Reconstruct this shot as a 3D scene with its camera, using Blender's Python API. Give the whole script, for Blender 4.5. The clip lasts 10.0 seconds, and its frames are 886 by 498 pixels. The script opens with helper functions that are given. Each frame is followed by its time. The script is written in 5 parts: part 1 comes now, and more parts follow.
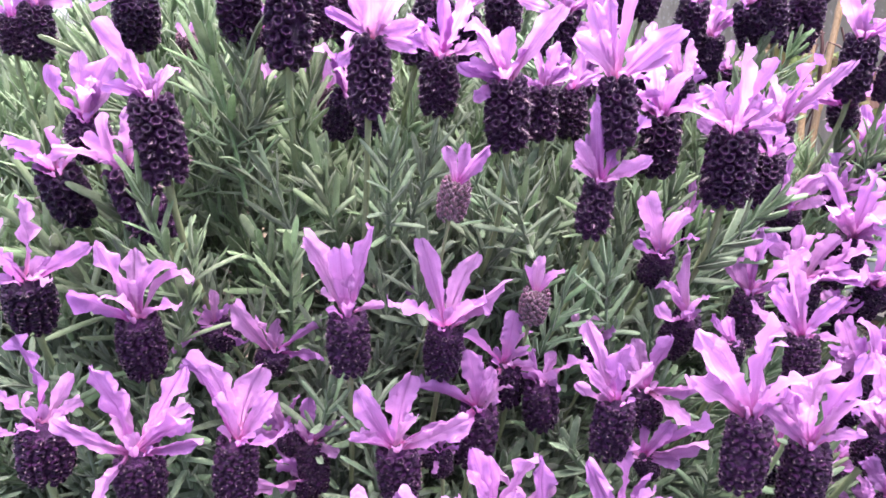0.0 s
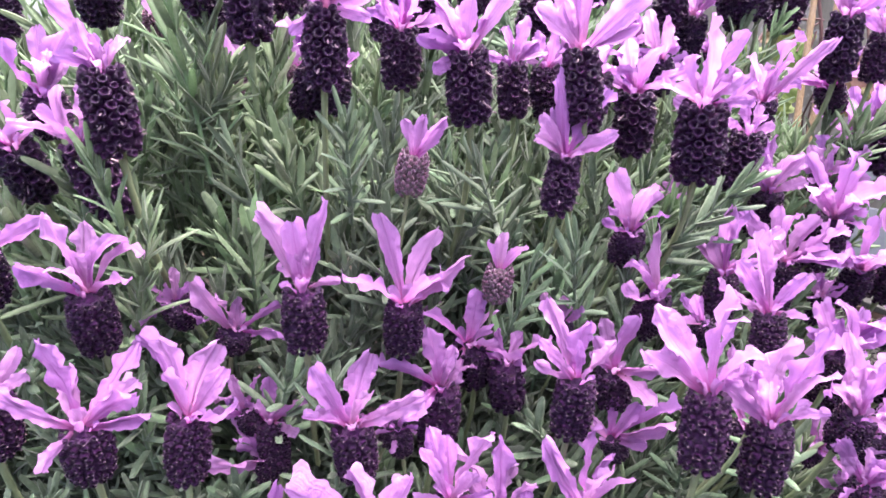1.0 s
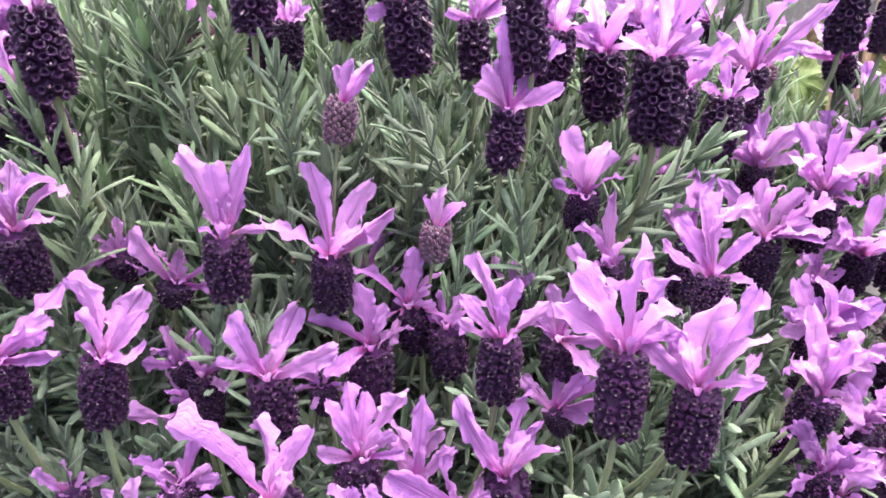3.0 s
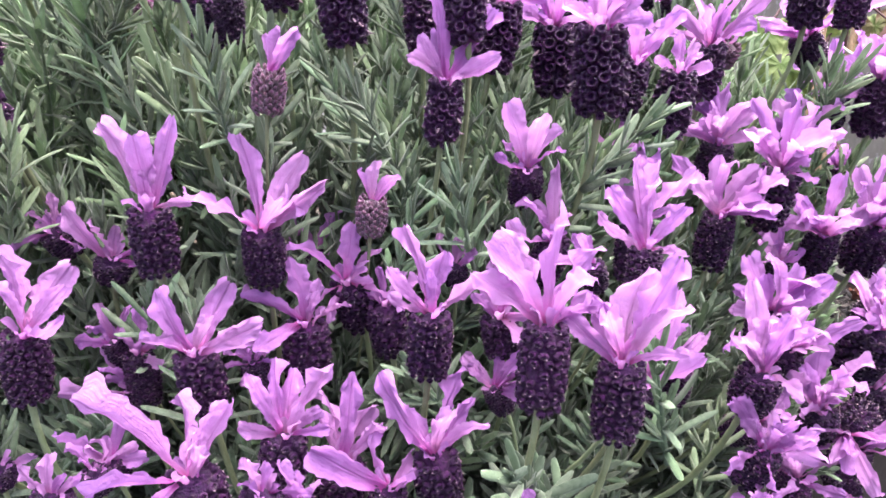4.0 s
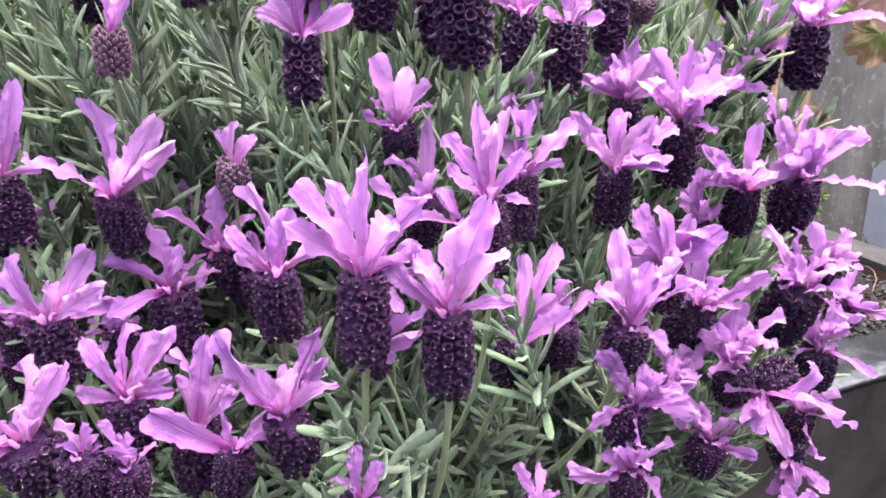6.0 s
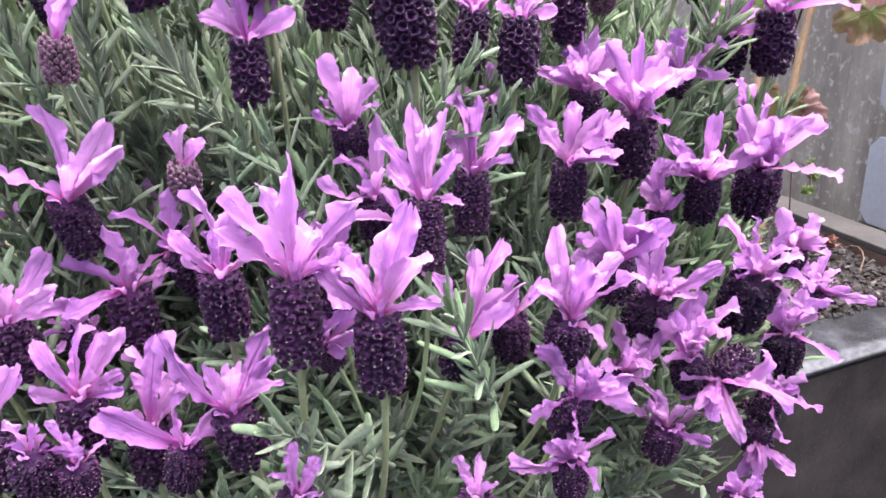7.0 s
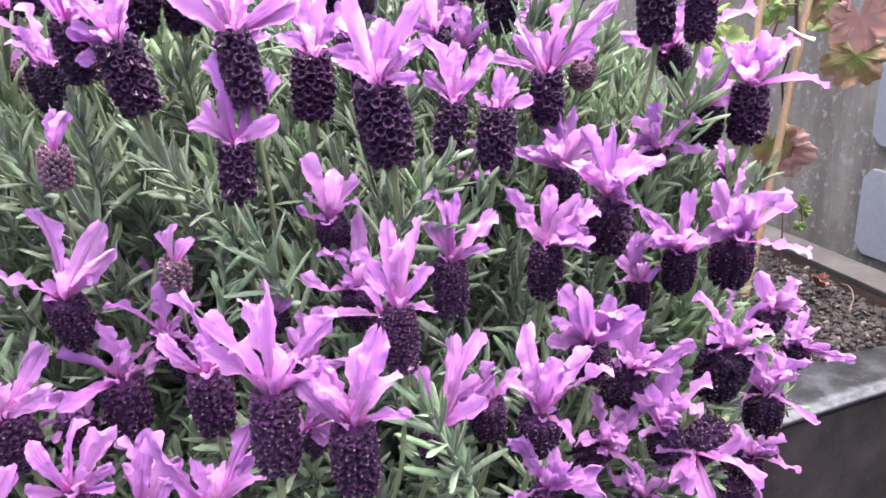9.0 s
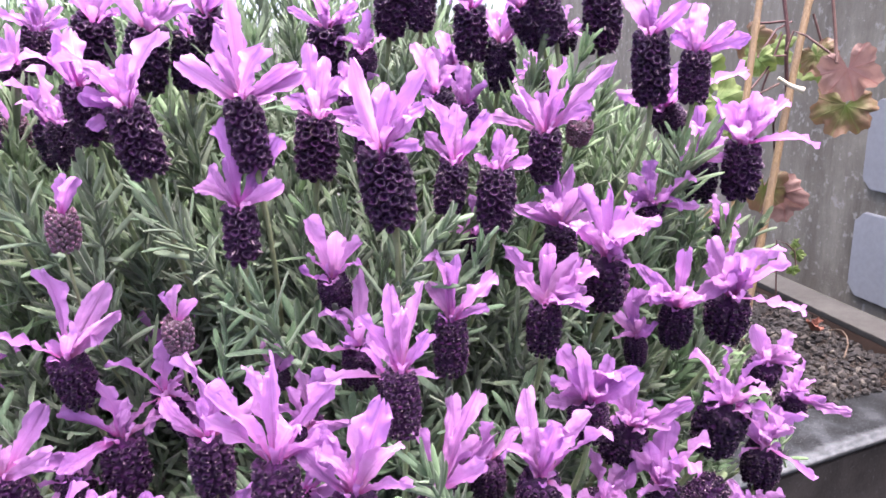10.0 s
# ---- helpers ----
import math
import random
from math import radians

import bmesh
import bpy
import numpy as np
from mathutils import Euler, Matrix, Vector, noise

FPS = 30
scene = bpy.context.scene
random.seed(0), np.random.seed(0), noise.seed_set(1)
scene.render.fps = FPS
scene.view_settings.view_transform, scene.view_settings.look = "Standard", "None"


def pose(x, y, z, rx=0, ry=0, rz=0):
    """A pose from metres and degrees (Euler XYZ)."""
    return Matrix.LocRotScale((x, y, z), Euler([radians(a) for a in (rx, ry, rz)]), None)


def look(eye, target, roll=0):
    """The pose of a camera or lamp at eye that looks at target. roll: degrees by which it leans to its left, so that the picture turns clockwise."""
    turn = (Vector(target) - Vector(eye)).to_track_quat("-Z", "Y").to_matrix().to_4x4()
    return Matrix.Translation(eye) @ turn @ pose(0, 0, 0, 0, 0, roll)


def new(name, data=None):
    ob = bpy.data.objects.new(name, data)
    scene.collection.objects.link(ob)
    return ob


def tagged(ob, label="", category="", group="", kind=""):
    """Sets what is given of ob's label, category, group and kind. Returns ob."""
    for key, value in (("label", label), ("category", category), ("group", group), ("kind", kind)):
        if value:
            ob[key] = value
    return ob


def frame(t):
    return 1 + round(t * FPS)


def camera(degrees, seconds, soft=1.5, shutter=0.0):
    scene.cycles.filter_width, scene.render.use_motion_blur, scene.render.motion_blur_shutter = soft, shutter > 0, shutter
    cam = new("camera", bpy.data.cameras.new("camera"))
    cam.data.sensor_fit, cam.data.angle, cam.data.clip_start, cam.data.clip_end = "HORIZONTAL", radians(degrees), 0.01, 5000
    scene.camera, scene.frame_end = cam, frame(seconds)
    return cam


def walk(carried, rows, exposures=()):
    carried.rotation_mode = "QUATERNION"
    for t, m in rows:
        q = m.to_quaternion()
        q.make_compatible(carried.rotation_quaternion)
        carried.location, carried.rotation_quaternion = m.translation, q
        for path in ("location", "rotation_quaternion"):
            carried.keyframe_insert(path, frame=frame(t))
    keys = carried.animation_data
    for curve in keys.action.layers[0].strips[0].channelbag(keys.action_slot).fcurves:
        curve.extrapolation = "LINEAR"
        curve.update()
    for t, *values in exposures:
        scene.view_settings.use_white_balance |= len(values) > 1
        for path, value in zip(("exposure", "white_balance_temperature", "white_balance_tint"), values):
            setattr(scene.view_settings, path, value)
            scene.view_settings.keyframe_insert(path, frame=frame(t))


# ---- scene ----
# ---------------------------------------------------------------- camera
cam = camera(67.1, 10.0, 1.65)
PATH = [
    (0, 0.0213, 0.0320, 0.6868, -1.58, -15.90, 0.49),
    (0.5, 0.0308, 0.0324, 0.6825, -1.23, -15.60, 0.18),
    (1, 0.0371, 0.0340, 0.6793, -0.79, -16.18, 0.34),
    (1.5, 0.0453, 0.0341, 0.6756, -0.30, -16.44, 0.79),
    (2, 0.0509, 0.0352, 0.6728, 0.26, -17.00, 1.35),
    (2.2, 0.0541, 0.0351, 0.6725, 0.62, -17.18, 1.62),
    (3.3, 0.0817, 0.0401, 0.6604, 4.63, -15.50, 0.67),
    (3.5, 0.0849, 0.0410, 0.6609, 4.53, -16.15, 0.86),
    (4, 0.0955, 0.0428, 0.6559, 4.14, -16.42, 0.73),
    (4.5, 0.1043, 0.0441, 0.6505, 4.27, -16.10, 0.78),
    (5, 0.1185, 0.0471, 0.6461, 4.97, -16.11, -0.23),
    (5.5, 0.1320, 0.0488, 0.6448, 5.71, -16.73, -0.90),
    (5.7, 0.1366, 0.0493, 0.6437, 5.80, -16.80, -1.23),
    (6.8, 0.1607, 0.0482, 0.6500, 7.19, -18.85, -2.80),
    (7, 0.1634, 0.0491, 0.6505, 7.14, -18.96, -2.79),
    (7.5, 0.1694, 0.0501, 0.6541, 7.70, -19.21, -3.15),
    (8, 0.1728, 0.0490, 0.6605, 7.85, -19.56, -3.11),
    (8.5, 0.1746, 0.0487, 0.6679, 7.76, -19.13, -3.07),
    (9, 0.1736, 0.0490, 0.6778, 7.51, -17.92, -3.16),
    (9.5, 0.1736, 0.0484, 0.6830, 7.37, -15.75, -3.14),
    (10, 0.1722, 0.0484, 0.6882, 6.91, -15.17, -2.63),
]
walk(cam, [(t, pose(x, y, z, 90 + pitch, 0, yaw) @ pose(0, 0, 0, 0, 0, roll)) for t, x, y, z, yaw, pitch, roll in PATH],
     [(0.0, 4.15, 6150, 24), (5.0, 4.11, 6150, 23), (10.0, 4.10, 6150, 25)])

# ---------------------------------------------------------------- sky and sun (bright overcast)
SUN_UP, SUN_ROUND = radians(80), radians(70)
world = bpy.data.worlds.new("sky")
scene.world = world
world.use_nodes = True
wn = world.node_tree
sky = wn.nodes.new("ShaderNodeTexSky")
sky.sky_type, sky.sun_disc = "NISHITA", False
sky.sun_elevation, sky.sun_rotation = SUN_UP, SUN_ROUND
sky.air_density, sky.dust_density, sky.ozone_density = 0.5, 6.0, 0.0
wn.links.new(sky.outputs["Color"], wn.nodes["Background"].inputs["Color"])
wn.nodes["Background"].inputs["Strength"].default_value = 0.066
sun = bpy.data.lights.new("sun", "SUN")
sun.energy, sun.angle, sun.color = 1.05, radians(80), (1.0, 0.96, 0.91)
sun_ob = new("sun", sun)
away = Vector((math.sin(SUN_ROUND) * math.cos(SUN_UP), math.cos(SUN_ROUND) * math.cos(SUN_UP), math.sin(SUN_UP)))
sun_ob.matrix_world = look(away * 20, (0, 0, 0))


# ---------------------------------------------------------------- materials
class Nodes:
    """A small helper round one material's node tree."""

    def __init__(self, name):
        self.mat = bpy.data.materials.new(name)
        self.mat.use_nodes = True
        self.tree = self.mat.node_tree
        self.bsdf = self.tree.nodes["Principled BSDF"]
        self.out = self.tree.nodes["Material Output"]

    def add(self, kind, **inputs):
        n = self.tree.nodes.new("ShaderNode" + kind)
        for key, value in inputs.items():
            self.put(n.inputs[key.replace("_", " ")], value)
        return n

    def put(self, socket, value):
        if isinstance(value, bpy.types.NodeSocket):
            self.tree.links.new(value, socket)
        else:
            socket.default_value = value

    def noise(self, scale, detail=4.0, rough=0.55, where=None):
        n = self.add("TexNoise", Scale=scale, Detail=detail, Roughness=rough)
        if where is not None:
            self.put(n.inputs["Vector"], where)
        return n.outputs["Fac"]

    def ramp(self, fac, *stops):
        n = self.add("ValToRGB", Fac=fac)
        while len(n.color_ramp.elements) < len(stops):
            n.color_ramp.elements.new(0.5)
        for e, (place, colour) in zip(n.color_ramp.elements, stops):
            e.position, e.color = place, (*colour, 1)
        return n.outputs["Color"]

    def math(self, how, a, b=0.0):
        n = self.add("Math")
        n.operation = how
        self.put(n.inputs[0], a)
        self.put(n.inputs[1], b)
        return n.outputs[0]

    def mix(self, fac, a, b, how="MIX"):
        n = self.tree.nodes.new("ShaderNodeMix")
        n.data_type, n.blend_type = "RGBA", how
        self.put(n.inputs["Factor"], fac)
        for socket, value in ((n.inputs[6], a), (n.inputs[7], b)):
            self.put(socket, (*value, 1) if isinstance(value, tuple) else value)
        return n.outputs[2]

    def hue(self, colour, fac, spread_h=0.0, spread_v=0.3, spread_s=0.0):
        """Shift a colour by a random 0..1 value."""
        n = self.add("HueSaturation", Color=colour)
        off = self.math("SUBTRACT", fac, 0.5)
        self.put(n.inputs["Hue"], self.math("ADD", self.math("MULTIPLY", off, spread_h), 0.5))
        self.put(n.inputs["Value"], self.math("ADD", self.math("MULTIPLY", off, spread_v), 1.0))
        self.put(n.inputs["Saturation"], self.math("ADD", self.math("MULTIPLY", off, spread_s), 1.0))
        return n.outputs["Color"]

    def bump(self, height, strength=0.4, distance=0.001):
        n = self.add("Bump", Height=height, Strength=strength, Distance=distance)
        self.put(self.bsdf.inputs["Normal"], n.outputs["Normal"])
        return n.outputs["Normal"]

    def surface(self, colour, rough=0.6, metal=0.0, specular=0.4):
        self.put(self.bsdf.inputs["Base Color"], (*colour, 1) if isinstance(colour, tuple) else colour)
        self.put(self.bsdf.inputs["Roughness"], rough)
        self.put(self.bsdf.inputs["Metallic"], metal)
        self.put(self.bsdf.inputs["Specular IOR Level"], specular)
        return self.mat

    def thin(self, colour, amount):
        """Let light through a thin leaf or petal."""
        t = self.add("BsdfTranslucent", Color=colour)
        m = self.add("MixShader", Fac=amount)
        self.put(m.inputs[1], self.bsdf.outputs[0])
        self.put(m.inputs[2], t.outputs[0])
        self.put(self.out.inputs["Surface"], m.outputs[0])


def object_space(n):
    return n.add("TexCoord").outputs["Object"]


def petal_material():
    n = Nodes("bract_mauve")
    uv = n.add("SeparateXYZ", Vector=n.add("TexCoord").outputs["UV"])
    u, v = uv.outputs["X"], uv.outputs["Y"]
    rnd = n.add("ObjectInfo").outputs["Random"]
    across = n.math("ABSOLUTE", n.math("SUBTRACT", u, 0.5))
    # lengthwise streaks, finer across than along
    grain = n.add("CombineXYZ", X=n.math("MULTIPLY", u, 17.0), Y=n.math("MULTIPLY", v, 2.6), Z=n.math("MULTIPLY", rnd, 40.0))
    streak = n.noise(1.0, 3.0, 0.6, grain.outputs[0])
    shift = n.add("CombineXYZ", X=n.math("MULTIPLY", rnd, 60.0), Y=n.math("MULTIPLY", rnd, 31.0), Z=0.0)
    place = n.add("VectorMath")
    n.put(place.inputs[0], object_space(n))
    n.put(place.inputs[1], shift.outputs[0])
    where = place.outputs[0]
    blotch = n.noise(6.5, 4.0, 0.6, where)
    body = n.ramp(v, (0.0, (0.36, 0.055, 0.18)), (0.10, (0.450, 0.130, 0.345)), (0.32, (0.424, 0.184, 0.425)), (1.0, (0.430, 0.222, 0.486)))
    body = n.mix(n.ramp(streak, (0.38, (0, 0, 0)), (0.80, (0.50, 0.50, 0.50))), body, (0.385, 0.145, 0.40))
    body = n.mix(n.ramp(blotch, (0.45, (0, 0, 0)), (0.80, (0.45, 0.45, 0.45))), body, (0.458, 0.250, 0.510))
    # midrib and two side veins
    rib = n.math("SUBTRACT", 1.0, n.math("MINIMUM", n.math("MULTIPLY", across, 30.0), 1.0))
    side = n.math("ABSOLUTE", n.math("SUBTRACT", across, n.math("MULTIPLY", n.math("SUBTRACT", 1.05, v), 0.30)))
    side = n.math("SUBTRACT", 1.0, n.math("MINIMUM", n.math("MULTIPLY", side, 38.0), 1.0))
    vein = n.math("MAXIMUM", n.math("MULTIPLY", rib, 0.34), n.math("MULTIPLY", side, 0.12))
    body = n.mix(vein, body, (0.30, 0.06, 0.30))
    hem = n.ramp(across, (0.38, (0, 0, 0)), (0.5, (0.32, 0.32, 0.32)))
    body = n.mix(hem, body, (0.455, 0.262, 0.502))
    body = n.hue(body, rnd, 0.035, 0.16, -0.25)
    crinkle, pucker = n.noise(34.0, 3.0, 0.6, where), n.noise(11.0, 2.0, 0.5, where)
    n.bump(n.math("ADD", n.math("ADD", n.math("MULTIPLY", streak, 0.7), n.math("ADD", n.math("MULTIPLY", crinkle, 0.45), n.math("MULTIPLY", pucker, 1.3))), n.math("MULTIPLY", rib, -0.6)), 0.85, 0.0011)
    n.surface(body, 0.75, 0.0, 0.10)
    n.thin(body, 0.60)
    return n.mat


def calyx_material(name, dark, light, rough, hairy, brown=(0.042, 0.025, 0.022), gloss=0.2):
    n = Nodes(name)
    where = object_space(n)
    rnd = n.add("ObjectInfo").outputs["Random"]
    isle = n.add("NewGeometry").outputs["Random Per Island"]
    fine = n.noise(16.0, 4.0, 0.6, where)
    patch = n.noise(5.0, 3.0, 0.5, where)
    c = n.mix(n.ramp(fine, (0.40, (0, 0, 0)), (0.72, (1, 1, 1))), dark, light)
    c = n.mix(n.math("MULTIPLY", n.ramp(patch, (0.58, (0, 0, 0)), (0.75, (1, 1, 1))), 0.55), c, brown)
    c = n.hue(c, isle, 0.05, 0.7)
    c = n.hue(c, rnd, 0.03, 0.4)
    n.bump(n.noise(1.0, 3.0, 0.6, n.add("Mapping", Vector=where, Scale=(26.0, 26.0, 44.0)).outputs[0]), 0.5, 0.02)
    n.surface(c, rough, 0.0, gloss)
    n.put(n.bsdf.inputs["Sheen Weight"], hairy)
    n.put(n.bsdf.inputs["Sheen Roughness"], 0.4)
    return n.mat


def leaf_material(name, green, pale, through_light):
    n = Nodes(name)
    uv = n.add("SeparateXYZ", Vector=n.add("TexCoord").outputs["UV"])
    u, v = uv.outputs["X"], uv.outputs["Y"]
    rnd = n.add("ObjectInfo").outputs["Random"]
    isle = n.add("NewGeometry").outputs["Random Per Island"]
    where = object_space(n)
    across = n.math("ABSOLUTE", n.math("SUBTRACT", u, 0.5))
    c = n.ramp(n.noise(420.0, 4.0, 0.6, where), (0.30, green), (0.75, pale))
    edge = n.ramp(across, (0.36, (0, 0, 0)), (0.5, (1, 1, 1)))
    c = n.mix(n.math("MULTIPLY", edge, 0.75), c, (0.188, 0.228, 0.160))
    rib = n.math("SUBTRACT", 1.0, n.math("MINIMUM", n.math("MULTIPLY", across, 14.0), 1.0))
    c = n.mix(n.math("MULTIPLY", rib, 0.45), c, (0.108, 0.150, 0.096))
    c = n.mix(n.ramp(isle, (0.70, (0, 0, 0)), (0.95, (0.55, 0.55, 0.55))), c, (0.098, 0.136, 0.074))
    c = n.hue(c, isle, 0.02, 0.30, 0.2)
    c = n.hue(c, rnd, 0.03, 0.20, 0.2)
    n.bump(n.noise(2200.0, 3.0, 0.7, where), 0.35, 0.0004)
    n.surface(c, 0.72, 0.0, 0.2)
    n.put(n.bsdf.inputs["Sheen Weight"], 0.12)
    n.thin(c, through_light)
    return n.mat


def plain_material(name, a, b, scale, rough=0.7, bump=0.4, distance=0.001, speck=None, metal=0.0):
    """Two tones of one stuff with coarse and fine variation."""
    n = Nodes(name)
    where = object_space(n)
    coarse, fine = n.noise(scale, 5.0, 0.6, where), n.noise(scale * 11, 4.0, 0.65, where)
    c = n.ramp(coarse, (0.30, a), (0.70, b))
    c = n.mix(n.math("MULTIPLY", fine, 0.55), c, tuple(0.5 * v for v in a))
    c = n.hue(c, n.add("ObjectInfo").outputs["Random"], 0.03, 0.3)
    if speck:
        spots = n.ramp(n.noise(speck[0], 2.0, 0.5, where), (speck[1], (0, 0, 0)), (speck[1] + 0.05, (1, 1, 1)))
        c = n.mix(spots, c, speck[2])
    n.bump(n.math("ADD", n.math("MULTIPLY", coarse, 0.6), n.math("MULTIPLY", fine, 0.4)), bump, distance)
    return n.surface(c, rough, metal, 0.12)


PETAL = petal_material()
CALYX = calyx_material("calyx_dark_purple", (0.0098, 0.0020, 0.0145), (0.048, 0.0110, 0.056), 0.40, 0.0, gloss=0.22)
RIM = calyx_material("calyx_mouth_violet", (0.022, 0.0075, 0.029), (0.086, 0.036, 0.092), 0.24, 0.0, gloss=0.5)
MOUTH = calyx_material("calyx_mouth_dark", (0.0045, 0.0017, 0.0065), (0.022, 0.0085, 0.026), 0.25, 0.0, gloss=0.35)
# tan of withered florets, also used as painted glints on the calyx teeth
CHAFF_GLINT = calyx_material("withered_floret_and_glint_tan", (0.13, 0.08, 0.10), (0.36, 0.27, 0.31), 0.4, 0.0)
BUD = calyx_material("calyx_young_mauve", (0.050, 0.019, 0.031), (0.165, 0.082, 0.10), 0.7, 0.25, (0.10, 0.06, 0.05))
BUD_TIP = calyx_material("calyx_young_tip", (0.12, 0.040, 0.086), (0.23, 0.115, 0.165), 0.6, 0.25, (0.12, 0.07, 0.06))
LEAF = leaf_material("lavender_leaf", (0.065, 0.102, 0.056), (0.134, 0.187, 0.115), 0.18)
LEAF_YOUNG = leaf_material("lavender_leaf_young", (0.090, 0.142, 0.065), (0.167, 0.233, 0.128), 0.26)
STALK = plain_material("flower_stalk_green", (0.150, 0.190, 0.092), (0.225, 0.275, 0.145), 220.0, 0.6, 0.3, 0.0004)
WOOD = plain_material("old_lavender_wood", (0.07, 0.055, 0.04), (0.14, 0.11, 0.08), 180.0, 0.85, 0.6, 0.001)
SOIL = plain_material("dark_compost", (0.011, 0.0085, 0.006), (0.032, 0.025, 0.018), 90.0, 0.95, 0.9, 0.004, (700.0, 0.66, (0.22, 0.19, 0.15)))


def gravel_material():
    n = Nodes("mixed_gravel")
    isle = n.add("NewGeometry").outputs["Random Per Island"]
    c = n.ramp(isle, (0.0, (0.004, 0.003, 0.002)), (0.50, (0.0045, 0.0034, 0.0024)), (0.80, (0.011, 0.0088, 0.0062)), (0.94, (0.028, 0.0235, 0.018)), (1.0, (0.095, 0.084, 0.066)))
    c = n.mix(n.math("MULTIPLY", n.noise(700.0, 4.0, 0.6, object_space(n)), 0.5), c, (0.010, 0.008, 0.006))
    n.bump(n.noise(900.0, 4.0, 0.6, object_space(n)), 0.6, 0.0006)
    return n.surface(c, 0.85)


GRAVEL = gravel_material()


def rim_material():
    """Mottled grey stone, its front edge rubbed pale with a ragged border."""
    n = Nodes("weathered_grey_rim")
    where = object_space(n)
    coarse, fine = n.noise(48.0, 6.0, 0.65, where), n.noise(900.0, 3.0, 0.6, where)
    c = n.ramp(coarse, (0.38, (0.0045, 0.005, 0.0053)), (0.52, (0.0135, 0.0152, 0.0165)), (0.68, (0.034, 0.038, 0.041)))
    c = n.mix(n.ramp(fine, (0.60, (0, 0, 0)), (0.68, (0.8, 0.8, 0.8))), c, (0.085, 0.09, 0.092))
    back = n.add("VectorMath")
    back.operation = "DOT_PRODUCT"
    n.put(back.inputs[0], where)
    n.put(back.inputs[1], (-math.sin(radians(28)), math.cos(radians(28)), 0.0))
    off = n.math("SUBTRACT", back.outputs["Value"], -math.sin(radians(28)) * 0.521 + math.cos(radians(28)) * 0.556)
    off = n.math("ADD", n.math("MULTIPLY", off, 60.0), n.math("MULTIPLY", n.math("SUBTRACT", n.noise(70.0, 4.0, 0.6, where), 0.5), 0.7))
    worn = n.ramp(off, (0.16, (1, 1, 1)), (0.56, (0, 0, 0)))
    pale = n.ramp(n.noise(160.0, 4.0, 0.6, where), (0.35, (0.062, 0.068, 0.071)), (0.65, (0.105, 0.113, 0.116)))
    c = n.mix(worn, c, pale)
    n.bump(n.math("ADD", n.math("MULTIPLY", coarse, 0.6), n.math("MULTIPLY", fine, 0.4)), 0.7, 0.001)
    return n.surface(c, 0.8, 0.0, 0.10)


SLATE = plain_material("dark_grey_stone", (0.015, 0.0135, 0.0125), (0.048, 0.044, 0.040), 26.0, 0.65, 0.6, 0.001, (420.0, 0.66, (0.042, 0.042, 0.042)))
RIMSTONE = rim_material()
CAPSTONE = plain_material("grey_cap", (0.026, 0.0255, 0.023), (0.050, 0.049, 0.044), 40.0, 0.85, 0.5, 0.001)
RUST = plain_material("brown_side_board", (0.055, 0.036, 0.026), (0.10, 0.066, 0.048), 30.0, 0.75, 0.5, 0.001)
PANEL = plain_material("light_grey_panel", (0.200, 0.212, 0.212), (0.232, 0.246, 0.245), 12.0, 0.45, 0.15, 0.0005)
TWIG = plain_material("snapped_wood_pale", (0.42, 0.38, 0.28), (0.56, 0.52, 0.42), 220.0, 0.7, 0.4, 0.0005)
STRAW = plain_material("dry_stalk_tan", (0.075, 0.054, 0.036), (0.135, 0.103, 0.072), 220.0, 0.7, 0.4, 0.0005)
GROUND = plain_material("dark_paving", (0.05, 0.05, 0.052), (0.09, 0.09, 0.09), 3.0, 0.85, 0.5, 0.003)
BARK = plain_material("dry_leaf_brown", (0.15, 0.066, 0.040), (0.25, 0.125, 0.075), 200.0, 0.8, 0.4, 0.0006)
STEM_RED = plain_material("reddish_leaf_stalk", (0.050, 0.026, 0.024), (0.105, 0.058, 0.050), 150.0, 0.55, 0.3, 0.0005)


def concrete_material():
    n = Nodes("streaked_concrete")
    where = object_space(n)
    tall = n.add("Mapping", Vector=where, Scale=(1.0, 1.0, 0.22))
    streak = n.noise(22.0, 7.0, 0.72, tall.outputs[0])
    grain, pits = n.noise(240.0, 4.0, 0.6, where), n.noise(90.0, 4.0, 0.6, where)
    c = n.ramp(streak, (0.30, (0.068, 0.062, 0.044)), (0.48, (0.145, 0.135, 0.098)), (0.66, (0.215, 0.204, 0.156)))
    c = n.mix(n.math("MULTIPLY", n.ramp(n.noise(9.0, 6.0, 0.75, where), (0.40, (0, 0, 0)), (0.62, (1, 1, 1))), 0.5), c, (0.085, 0.074, 0.052))
    c = n.mix(n.math("MULTIPLY", grain, 0.35), c, (0.08, 0.08, 0.072))
    c = n.mix(n.math("MULTIPLY", n.ramp(pits, (0.57, (0, 0, 0)), (0.66, (1, 1, 1))), 0.7), c, (0.245, 0.24, 0.21))
    n.bump(n.math("ADD", grain, n.math("MULTIPLY", pits, 0.5)), 0.4, 0.001)
    return n.surface(c, 0.85)


CONCRETE = concrete_material()


